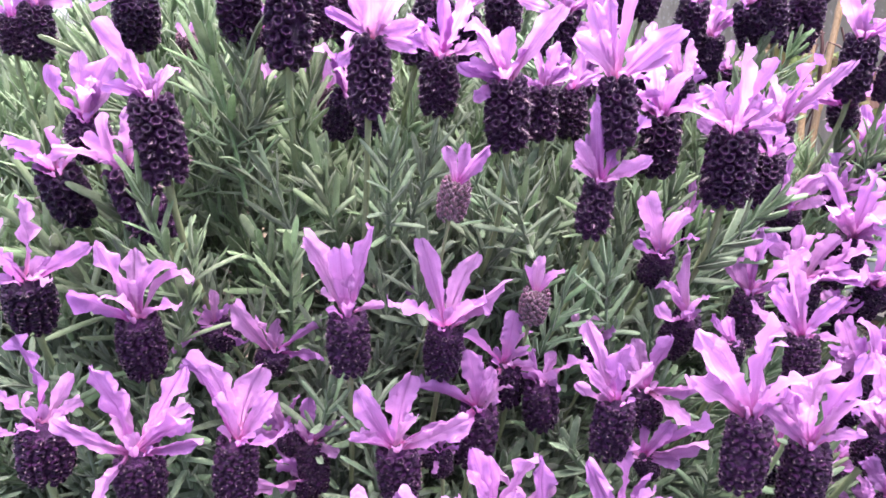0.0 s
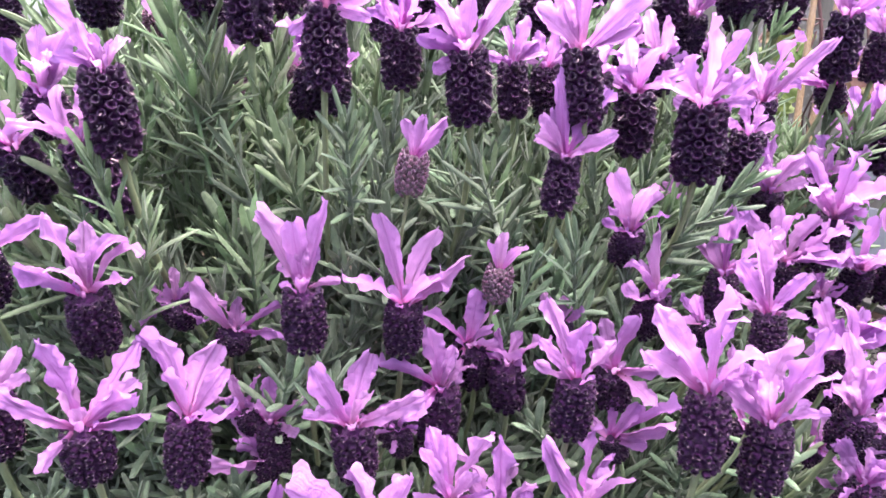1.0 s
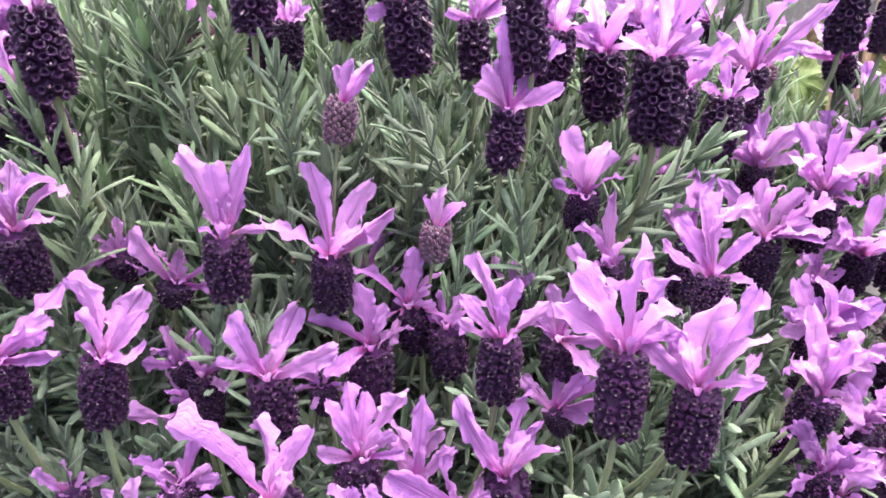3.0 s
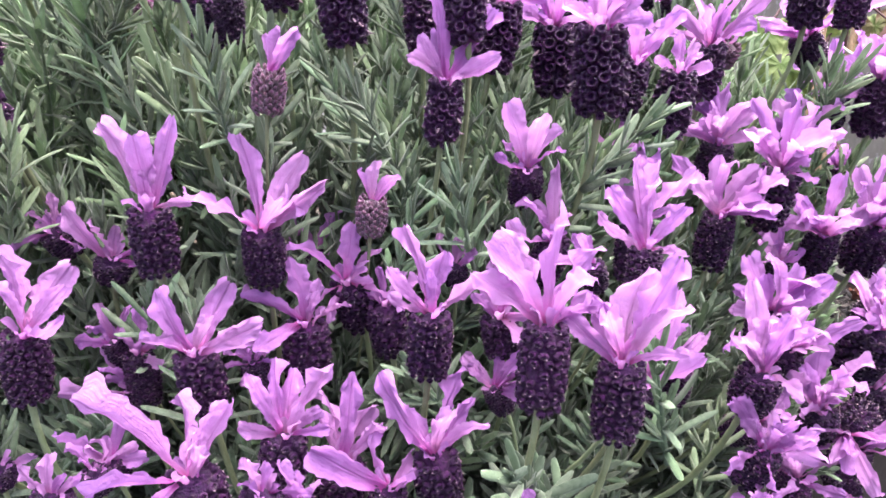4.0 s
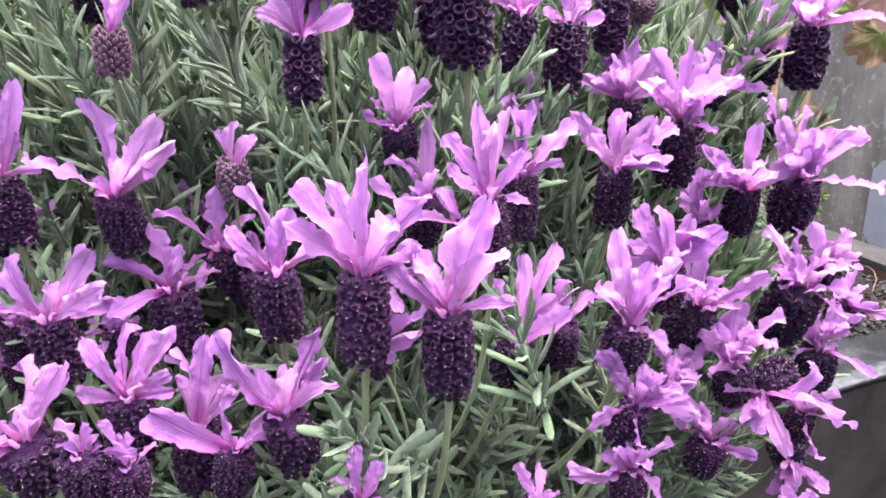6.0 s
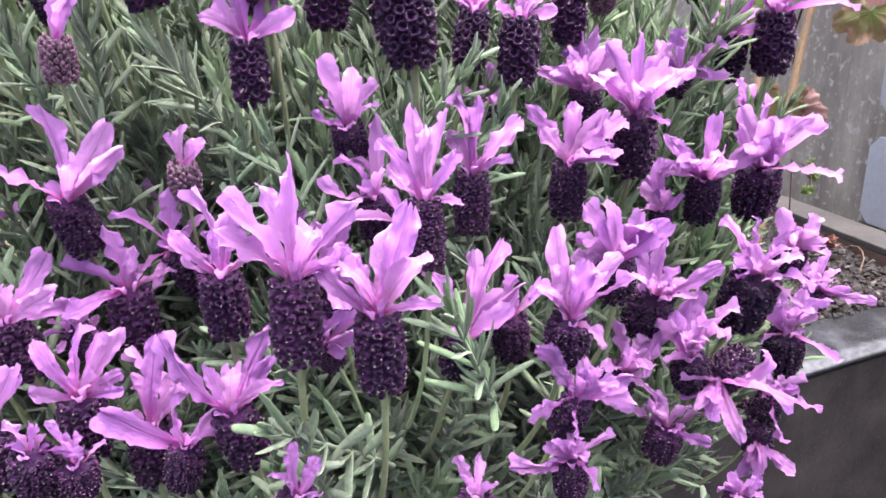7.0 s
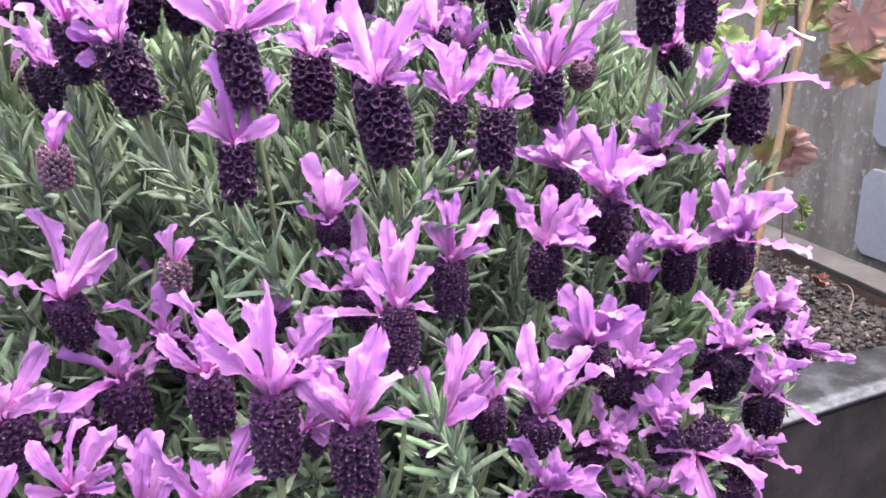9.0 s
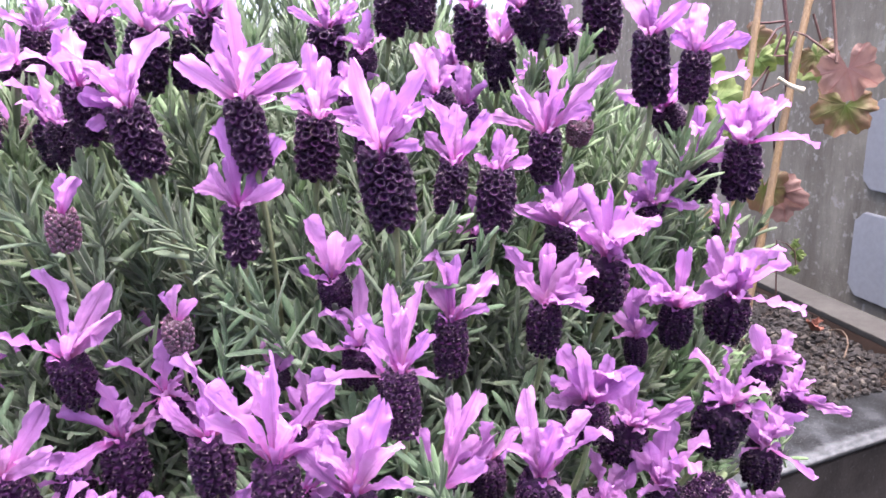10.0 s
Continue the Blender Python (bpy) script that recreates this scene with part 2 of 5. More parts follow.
def cane_material():
    n = Nodes("bamboo_cane")
    where = object_space(n)
    fibre = n.noise(1.0, 5.0, 0.65, n.add("Mapping", Vector=where, Scale=(900.0, 900.0, 22.0)).outputs[0])
    patch = n.noise(38.0, 5.0, 0.65, where)
    c = n.ramp(fibre, (0.30, (0.088, 0.056, 0.026)), (0.55, (0.160, 0.108, 0.052)), (0.75, (0.225, 0.165, 0.092)))
    c = n.mix(n.math("MULTIPLY", n.ramp(patch, (0.48, (0, 0, 0)), (0.66, (1, 1, 1))), 0.6), c, (0.12, 0.085, 0.055))
    n.bump(fibre, 0.5, 0.0006)
    return n.surface(c, 0.55, 0.0, 0.3)


CANE = cane_material()


def broad_leaf_material(name, inner, outer, vein):
    n = Nodes(name)
    uv = n.add("SeparateXYZ", Vector=n.add("TexCoord").outputs["UV"])
    where = object_space(n)
    mottled = n.math("ADD", n.math("MULTIPLY", uv.outputs["Y"], 0.45), n.math("MULTIPLY", n.noise(70.0, 5.0, 0.65, where), 0.75))
    c = n.ramp(mottled, (0.35, inner), (0.80, outer))
    ray = n.math("ABSOLUTE", n.math("SUBTRACT", n.math("FRACT", n.math("MULTIPLY", uv.outputs["X"], 7.0)), 0.5))
    rib = n.math("SUBTRACT", 1.0, n.math("MINIMUM", n.math("MULTIPLY", ray, 14.0), 1.0))
    c = n.mix(n.math("MULTIPLY", rib, 0.45), c, vein)
    n.bump(n.math("ADD", n.noise(190.0, 4.0, 0.6, where), n.math("MULTIPLY", rib, -0.5)), 0.8, 0.002)
    n.surface(c, 0.6, 0.0, 0.2)
    n.thin(c, 0.35)
    return n.mat


LEAF_RUSSET = broad_leaf_material("russet_lobed_leaf", (0.155, 0.085, 0.074), (0.190, 0.118, 0.098), (0.19, 0.070, 0.066))
LEAF_OLIVE = broad_leaf_material("olive_lobed_leaf", (0.070, 0.105, 0.022), (0.125, 0.075, 0.045), (0.105, 0.130, 0.040))
LEAF_LIME = broad_leaf_material("lime_green_leaf", (0.066, 0.120, 0.024), (0.105, 0.140, 0.040), (0.125, 0.165, 0.060))


# ---------------------------------------------------------------- mesh helpers
class Build:
    """Collects vertices, faces, uvs and material slots for one mesh."""

    def __init__(self):
        self.v, self.f, self.uv, self.slot = [], [], [], []
        self.pieces = None

    def grid(self, rows, closed=False, slot=0, uvs=None):
        """Quads between rows of points; closed rings join their ends."""
        base, wide = len(self.v), len(rows[0])
        for row in rows:
            self.v.extend(tuple(p) for p in row)
        for i in range(len(rows) - 1):
            for j in range(wide if closed else wide - 1):
                k = (j + 1) % wide
                self.f.append((base + i * wide + j, base + i * wide + k, base + (i + 1) * wide + k, base + (i + 1) * wide + j))
                a, b = i / (len(rows) - 1), (i + 1) / (len(rows) - 1)
                l, r = j / max(1, wide - (0 if closed else 1)), (j + 1) / max(1, wide - (0 if closed else 1))
                self.uv.append(((l, a), (r, a), (r, b), (l, b)))
                self.slot.append(slot)
        return base

    def cap(self, ring, centre, slot=0, flip=False):
        base = len(self.v)
        self.v.extend(tuple(p) for p in ring)
        self.v.append(tuple(centre))
        m = len(ring)
        for j in range(m):
            k = (j + 1) % m
            self.f.append((base + k, base + j, base + m) if flip else (base + j, base + k, base + m))
            self.uv.append(((0, 0), (1, 0), (0.5, 1)))
            self.slot.append(slot)

    def tube(self, points, radii, sides=6, slot=0):
        pts = [Vector(p) for p in points]
        rows, side = [], None
        for i, p in enumerate(pts):
            d = (pts[min(i + 1, len(pts) - 1)] - pts[max(i - 1, 0)]).normalized()
            side = d.orthogonal().normalized() if side is None else (side - d * side.dot(d)).normalized()
            other = d.cross(side)
            r = radii[i] if isinstance(radii, (list, tuple)) else radii
            rows.append([p + r * (math.cos(a) * side + math.sin(a) * other) for a in (2 * math.pi * k / sides for k in range(sides))])
        self.grid(rows, True, slot)
        self.cap(rows[-1], pts[-1], slot)
        self.cap(rows[0], pts[0], slot, True)

    def box(self, a, b, bevel=0.0, slot=0):
        bm = bmesh.new()
        bmesh.ops.create_cube(bm, size=1.0)
        a, b = Vector(a), Vector(b)
        for q in bm.verts:
            q.co = Vector(((a[i] + b[i]) / 2 + q.co[i] * (b[i] - a[i]) for i in range(3)))
        if bevel:
            bmesh.ops.bevel(bm, geom=bm.edges[:], offset=bevel, segments=2, affect="EDGES")
        self.take(bm, slot)

    def take(self, bm, slot=0):
        base = len(self.v)
        bm.verts.index_update()
        self.v.extend(tuple(q.co) for q in bm.verts)
        for face in bm.faces:
            self.f.append(tuple(base + q.index for q in face.verts))
            self.uv.append(tuple((0.5, 0.5) for _ in face.verts))
            self.slot.append(slot)
        bm.free()

    def join(self, other, m):
        """Add another Build, moved by the matrix m."""
        base = len(self.v)
        self.v.extend(tuple(m @ Vector(p)) for p in other.v)
        self.f.extend(tuple(base + k for k in face) for face in other.f)
        self.uv.extend(other.uv)
        self.slot.extend(other.slot)

    def mesh(self, name, *materials, smooth=True):
        me = bpy.data.meshes.new(name)
        me.from_pydata(self.v, [], self.f)
        layer = me.uv_layers.new(name="UVMap")
        layer.data.foreach_set("uv", [c for face in self.uv for pair in face for c in pair])
        for m in materials:
            me.materials.append(m)
        me.polygons.foreach_set("material_index", self.slot)
        me.polygons.foreach_set("use_smooth", [smooth] * len(self.f))
        me.update()
        return me


def part(name, mesh, parent, label=""):
    ob = new(name, mesh)
    ob.parent = parent
    return tagged(ob, label)


def thing(name, label, category, group="", kind="", mesh=None):
    return tagged(new(name, mesh), label, category, group, kind)


# ---------------------------------------------------------------- ground, planter, wall
GROUND_Z, RIM_Z, SOIL_Z, SIDE_Z = 0.0, 0.421, 0.420, 0.438
CORNER = Vector((0.521, 0.556))                                   # outer corner of the planter's front and side
ALONG = Vector((math.cos(radians(28)), math.sin(radians(28))))    # the front rim, towards the corner
BACK = Vector((-math.sin(radians(17)), math.cos(radians(17))))    # the side board, away from the front


def on_plan(s, t, z):
    """A place s metres back along the front from the corner and t metres along the side."""
    p = CORNER - ALONG * s + BACK * t
    return (p.x, p.y, z)


def slab(b, s0, s1, t0, t1, z0, z1, bevel=0.002, slot=0):
    """A bevelled block that follows the planter's plan."""
    bm = bmesh.new()
    low = [bm.verts.new(on_plan(s, t, z0)) for s, t in ((s0, t0), (s1, t0), (s1, t1), (s0, t1))]
    high = [bm.verts.new(on_plan(s, t, z1)) for s, t in ((s0, t0), (s1, t0), (s1, t1), (s0, t1))]
    bm.faces.new(low), bm.faces.new(high)
    for i in range(4):
        k = (i + 1) % 4
        bm.faces.new((low[i], low[k], high[k], high[i]))
    bmesh.ops.recalc_face_normals(bm, faces=bm.faces[:])
    if bevel:
        bmesh.ops.bevel(bm, geom=bm.edges[:], offset=bevel, segments=2, affect="EDGES")
    b.take(bm, slot)


b = Build()
b.grid([[(x, y, GROUND_Z) for x in (-600, -4, 4, 600)] for y in (-600, -4, 4, 600)])
thing("ground", "dark grey paving under the planter", "ground", kind="structure", mesh=b.mesh("ground", GROUND, smooth=False))

planter = thing("planter", "dark grey stone planter box with a pale worn rim", "planter")
b = Build()
slab(b, -0.0, 1.10, 0.002, 0.045, GROUND_Z, RIM_Z - 0.0105, 0.0008)
part("front_panel", b.mesh("front_panel", SLATE, smooth=False), planter)
b = Build()
slab(b, -0.002, 1.102, 0.0, 0.052, RIM_Z - 0.010, RIM_Z, 0.0030)
part("rim", b.mesh("rim", RIMSTONE), planter, "weathered grey speckled rim with a pale worn outer edge")
b = Build()
slab(b, 0.002, 0.010, 0.052, 0.95, GROUND_Z, SIDE_Z - 0.0042, 0.0004)
part("side_board", b.mesh("side_board", RUST, smooth=False), planter, "dark brown inner side board")
b = Build()
slab(b, -0.028, 0.010, 0.052, 0.95, SIDE_Z - 0.004, SIDE_Z + 0.002, 0.0006)
part("side_cap", b.mesh("side_cap", CAPSTONE, smooth=False), planter, "flat grey cap")
b = Build()
slab(b, 0.0, 1.10, 0.95, 0.99, GROUND_Z, SIDE_Z)
part("back_panel", b.mesh("back_panel", SLATE, smooth=False), planter)
b = Build()
slab(b, 1.06, 1.10, 0.052, 0.95, GROUND_Z, SIDE_Z)
part("side_panel", b.mesh("side_panel", SLATE, smooth=False), planter)

# soil: a rough sheet inside the box
b = Build()
NS, NT = 90, 80
rows = []
for i in range(NS + 1):
    row = []
    for j in range(NT + 1):
        s, t = 0.006 + i / NS * 1.056, 0.048 + j / NT * 0.906
        x, y, _ = on_plan(s, t, 0)
        z = SOIL_Z + 0.007 * noise.noise((x * 14, y * 14, 0)) + 0.004 * noise.noise((x * 60, y * 60, 3)) + 0.008 * min(1.0, t / 0.2)
        if j == 0:
            z = RIM_Z - 0.006
        row.append((x, y, z))
    rows.append(row)
b.grid(rows)
thing("soil", "dark brown gravelly potting soil in the planter", "soil", kind="structure", mesh=b.mesh("soil", SOIL))


def soil_height(x, y):
    return SOIL_Z + 0.007 * noise.noise((x * 14, y * 14, 0)) + 0.004 * noise.noise((x * 60, y * 60, 3)) + 0.008


# concrete wall behind, with light grey chamfered panels
WALL_AT, WALL_DIR = Vector((0.606, 0.945)), Vector((0.289, -0.957))
WALL_OUT = Vector((WALL_DIR.y, -WALL_DIR.x))                       # towards the planter


def on_wall(s, z, out=0.0):
    p = WALL_AT + WALL_DIR * s + WALL_OUT * out
    return (p.x, p.y, z)


b = Build()
bm = bmesh.new()
ring = [bm.verts.new(on_wall(s, z, o)) for o in (0.0, -0.2) for s, z in ((-3.5, 0.0), (2.5, 0.0), (2.5, 0.86), (-3.5, 0.86))]
for face in ((0, 1, 2, 3), (7, 6, 5, 4), (0, 4, 5, 1), (1, 5, 6, 2), (2, 6, 7, 3), (3, 7, 4, 0)):
    bm.faces.new([ring[i] for i in face])
bmesh.ops.recalc_face_normals(bm, faces=bm.faces[:])
bmesh.ops.bevel(bm, geom=bm.edges[:], offset=0.004, segments=2, affect="EDGES")
b.take(bm)
thing("wall_concrete", "grey streaked concrete wall behind the planter", "wall", kind="structure", mesh=b.mesh("wall", CONCRETE, smooth=False))


def wall_panel(s0, z0, wide, high, cut=0.014, thick=0.006):
    """A flat panel with its four corners cut off, fixed to the wall."""
    b = Build()
    bm = bmesh.new()
    plan = [(cut, 0), (wide - cut, 0), (wide, cut), (wide, high - cut), (wide - cut, high), (cut, high), (0, high - cut), (0, cut)]
    front = [bm.verts.new(on_wall(s0 + s, z0 + z, thick)) for s, z in plan]
    rear = [bm.verts.new(on_wall(s0 + s, z0 + z, 0.0008)) for s, z in plan]
    bm.faces.new(front), bm.faces.new(rear)
    for i in range(8):
        k = (i + 1) % 8
        bm.faces.new((front[i], front[k], rear[k], rear[i]))
    bmesh.ops.recalc_face_normals(bm, faces=bm.faces[:])
    bmesh.ops.bevel(bm, geom=[e for e in bm.edges], offset=0.0012, segments=2, affect="EDGES")
    b.take(bm)
    return thing("wall_panel", "light grey panel with cut corners on the concrete wall", "panel", "wall panels",
                 mesh=b.mesh("wall_panel", PANEL, smooth=False))


wall_panel(0.0, 0.376, 0.112, 0.112)
wall_panel(0.004, 0.517, 0.112, 0.112)

# ---------------------------------------------------------------- lavender flowers


def barrel(h):
    """Relative radius of a flower spike at the height h from 0 to 1."""
    return (0.70 + 0.30 * math.sin(math.pi * min(1, max(0, h * 0.85 + 0.10)))) * (1.0 if h < 0.93 else 0.93) * (0.80 if h < 0.02 else 1.0)


def calyx(seed, style):
    """One small cup-shaped calyx, about 1 in radius, opening along z; lower lip towards -y."""
    rng = random.Random(seed)
    b = Build()
    if style == "young":
        profile, sides, lip = [(0.70, -0.6), (1.0, 0.1), (0.82, 0.8), (0.50, 1.4), (0.05, 1.8)], 6, 2
    elif style == "ring":
        profile, sides, lip = [(0.70, -0.9), (1.00, 0.0), (0.97, 0.70), (0.82, 1.02), (0.66, 0.96), (0.40, 0.40)], 8, 3
    else:
        profile, sides, lip = [(0.74, -0.9), (1.02, 0.0), (0.86, 0.72), (0.56, 0.95), (0.28, 0.30)], 6, 3
    ph, squash = rng.uniform(0, 6.28), rng.uniform(0.82, 0.98)
    rings = []
    for rad, far in profile:
        ring = []
        for k in range(sides):
            w = 2 * math.pi * k / sides
            r = rad * (1 + 0.09 * math.sin(3 * w + ph) + rng.uniform(-0.05, 0.05))
            ring.append((r * math.cos(w), r * math.sin(w) * squash, far * 0.85 + rng.uniform(-0.05, 0.05)))
        rings.append(ring)
    b.grid(rings[:lip + 1], True, 0)
    if style == "young":
        b.grid(rings[lip:], True, 1)
        return b
    b.grid(rings[lip:lip + 2], True, 1) if style == "ring" else b.grid(rings[lip:], True, 1)
    if style == "ring":
        b.grid(rings[lip + 1:], True, 0)
    b.cap(rings[-1], (0, 0, 0.1), 0)
    # teeth on the lower lip, coloured pale to stand in for gloss glints
    for k in range(rng.choice((0, 1, 2, 2) if style == "ring" else (1, 2, 2))):
        w = -math.pi / 2 + rng.choice((-0.75, 0.75, rng.uniform(-1.2, 1.2)))
        o = Vector((0.74 * math.cos(w), 0.74 * math.sin(w) * squash, 0.80))
        r = rng.uniform(0.13, 0.21) * (1.0 if style == "ring" else 1.35)
        tri = [o + Vector((r * math.cos(a), r * math.sin(a), 0)) for a in (ph, ph + 2.1, ph + 4.2)]
        b.cap(tri, o + Vector((0.1 * math.cos(w), 0.1 * math.sin(w), rng.uniform(0.18, 0.34))), 2)
    if rng.random() < 0.07:
        # a withered floret sticking out
        e = Vector((rng.uniform(-0.6, 0.6), rng.uniform(-0.9, 0.2), rng.uniform(1.4, 1.8)))
        b.tube([(0, 0, 0.6), e * 0.7, e], [0.15, 0.18, 0.07], 4, 2)
    return b


CALYXES = {style: [calyx(300 + 17 * k, style) for k in range(9)] for style in ("ring", "bead", "young")}
CALYX_LOOK = {"ring": (CALYX, RIM, CHAFF_GLINT), "bead": (CALYX, MOUTH, CHAFF_GLINT), "young": (BUD, BUD_TIP)}
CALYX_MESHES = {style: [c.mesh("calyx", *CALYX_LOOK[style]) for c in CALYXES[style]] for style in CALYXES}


def spike_layout(seed, style, aspect):
    """Places of the calyxes round a spike 1 wide and aspect high, as (variant, matrix)."""
    rng = random.Random(seed)
    kind = seed % 3
    if style == "young":
        rows_up, round_it, radius, stagger, lift0 = 13, 10, 0.096, 0.5, 62
    elif style == "ring":
        rows_up, round_it, radius, stagger, lift0 = ((12, 6, 0.138), (13, 7, 0.122), (14, 8, 0.108))[kind] + (0.5, 20)
    else:
        rows_up, round_it, radius, stagger, lift0 = ((9, 11, 0.092), (10, 12, 0.084), (11, 13, 0.076))[kind] + (0.22, 9)
    rows_up = max(4, round(rows_up * aspect / 1.65))
    places = []
    for i in range(rows_up):
        h = (i + 0.55) / (rows_up + 0.55)
        drift = rng.uniform(-0.08, 0.08)
        for j in range(round_it):
            if rng.random() < 0.025:
                continue
            a = 2 * math.pi * (j + drift + (stagger * (i % 2)) + rng.uniform(-0.11, 0.11)) / round_it
            out = Vector((math.cos(a), math.sin(a), 0))
            lift = radians(lift0 + rng.uniform(-14, 14) + (26 if i == rows_up - 1 else 0) - (14 if i == 0 else 0))
            axis = out * math.cos(lift) + Vector((0, 0, 1)) * math.sin(lift)
            side = Vector((-math.sin(a), math.cos(a), 0))
            size = radius * rng.uniform(0.84, 1.14) * (0.88 if i in (0, rows_up - 1) else 1.0)
            start = out * ((0.475 - radius * 0.95 * math.cos(lift)) * barrel(h)) + Vector((0, 0, (h + rng.uniform(-0.014, 0.014)) * aspect))
            m = Matrix((side, axis.cross(side), axis)).transposed().to_4x4()
            flat = (1.10, 0.94, 1.0) if style == "bead" else (0.85, 0.85, 1.35) if style == "young" else (1.0, 1.0, 1.0)
            places.append((rng.randrange(9), Matrix.Translation(start) @ m @ Matrix.Diagonal((size * flat[0], size * flat[1], size * flat[2], 1))))
    return places


def spike_core(b, aspect):
    core = []
    for k in range(9):
        h = k / 8
        r = 0.36 * barrel(h) * (0.25 if k in (0, 8) else 1.0)
        core.append([(r * math.cos(a), r * math.sin(a), aspect * h * 0.94) for a in (2 * math.pi * j / 12 for j in range(12))])
    b.grid(core, True)
    b.cap(core[-1], (0, 0, aspect * 0.94))
    b.cap(core[0], (0, 0, 0.0), 0, True)


def spike_mesh(seed, style):
    """A whole spike in one mesh, 1 wide and 1.65 high."""
    b = Build()
    spike_core(b, 1.65)
    for k, m in spike_layout(seed, style, 1.65):
        b.join(CALYXES[style][k], m)
    return b.mesh("spike", *CALYX_LOOK[style])


SPIKES = {style: [spike_mesh(seed + k, style) for k in range(n)] for style, seed, n in (("ring", 42, 6), ("bead", 60, 6), ("young", 90, 3))}


def bract_mesh(seed, bend, ruffle, cup, twist, wide=0.34, blunt=2.6, fine=True):
    """A petal-like bract 1 long: narrow claw, broad pleated blade with a ragged, wavy edge, bent outwards (towards +y)."""
    rng = random.Random(seed)
    b = Build()
    nv, nu = (23, 11) if fine else (10, 7)
    ph = [rng.uniform(0, 6.28) for _ in range(6)]
    broad_at = rng.uniform(0.60, 0.74)
    curl = rng.uniform(-0.6, 0.6)
    rows, y, z = [], 0.0, 0.0
    for i in range(nv):
        v = i / (nv - 1)
        ang = radians(bend) * (v ** 1.3) + 0.20 * math.sin(5 * v + ph[2]) * v + curl * max(0.0, v - 0.7) * 3
        if i:
            y += math.sin(ang) / (nv - 1)
            z += math.cos(ang) / (nv - 1)
        grow = min(1.0, v / broad_at)
        half = 0.50 * wide * (0.34 + 0.66 * grow ** 1.15) * math.sqrt(max(0.05, 1 - (max(0.0, v - broad_at) / (1.02 - broad_at)) ** blunt))
        tw = radians(twist) * v
        row = []
        for j in range(nu):
            u = 2 * j / (nu - 1) - 1
            hand = 0.0 if u < 0 else 40.0
            edge = u * u
            mine = half * (1 + 0.22 * noise.noise((v * 3.2, seed * 1.7, hand)) + 0.15 * noise.noise((v * 9.0, seed * 2.3, hand + 7)))
            if abs(u) > 0.95:
                mine *= 1 + rng.uniform(-0.10, 0.08)
            wave = noise.noise((v * 4.6, seed * 3.1, hand + 11)) * 1.5 + 0.55 * noise.noise((v * 12.0, seed * 0.7, hand + 3))
            q = cup * edge * mine + ruffle * edge * wave * (0.25 + 0.9 * v) * wide * 1.0
            q += wide * (0.035 * math.cos(u * 9.0 + ph[0]) * (0.3 + 0.7 * v) + 0.075 * math.exp(-(u / 0.14) ** 2) * (1 - 0.5 * v))
            q += 0.045 * v * noise.noise((u * 1.5 + seed * 3, v * 3.5, seed)) + 0.016 * noise.noise((u * 4 + seed, v * 9, 2))
            px, py = u * mine, -q
            x2, y2 = px * math.cos(tw) - py * math.sin(tw), px * math.sin(tw) + py * math.cos(tw)
            ragged = (0.045 * noise.noise((u * 3.5, seed * 1.3, 5)) + 0.02 * noise.noise((u * 9.0, seed, 9))) * max(0.0, v - 0.75) * 4
            row.append((x2, y + y2 * math.cos(ang), z - y2 * math.sin(ang) + ragged))
        rows.append(row)
    # turn and scale it so that the tip lies 1 above the claw
    tip = rows[-1][nu // 2]
    far, turn = math.hypot(tip[1], tip[2]), math.atan2(tip[1], tip[2])
    grow, c, d = min(1.3, 1 / far), math.cos(turn), math.sin(turn)
    b.grid([[(p[0], grow * (p[1] * c - p[2] * d), grow * (p[1] * d + p[2] * c)) for p in row] for row in rows])
    return b.mesh("bract", PETAL)


BRACTS = [
    bract_mesh(1, 18, 0.42, 0.45, 10, 0.31), bract_mesh(2, 34, 0.52, 0.30, -16, 0.33, 3.2), bract_mesh(3, 8, 0.46, 0.70, 20, 0.31, 2.2),
    bract_mesh(4, 48, 0.55, 0.25, 18, 0.29), bract_mesh(5, -20, 0.45, 0.55, -20, 0.30, 3.4), bract_mesh(6, 28, 0.65, 0.10, 34, 0.28, 2.1),
    bract_mesh(7, 12, 0.36, 0.60, -6, 0.38, 3.0), bract_mesh(8, 72, 0.50, 0.40, -22, 0.31), bract_mesh(9, -40, 0.46, 0.40, 16, 0.29, 2.2),
    bract_mesh(10, 22, 0.42, 0.20, 6, 0.37, 3.6), bract_mesh(11, 38, 0.48, 0.90, -28, 0.31), bract_mesh(12, -8, 0.60, 0.70, 28, 0.27, 2.4),
    bract_mesh(13, 26, 0.40, 0.35, 0, 0.34, 3.0), bract_mesh(14, 105, 0.40, 0.60, 10, 0.24, 2.4), bract_mesh(15, 14, 0.70, 0.30, -12, 0.35, 3.2),
]
CALM_BRACTS = [BRACTS[k] for k in (0, 1, 2, 6, 9, 11, 12, 14)]
COLLAR = [bract_mesh(30 + k, 42 + 14 * k, 0.35, 0.5, 8 - 6 * k, 0.52, 2.2, False) for k in range(4)]
flower_count, split_count = [0], [0]
SPIKE_AXES = []
BUSH = (Vector((-0.06, 0.60, 0.42)), Vector((0.410, 0.425, 0.345)))  # centre and half sizes of the bush


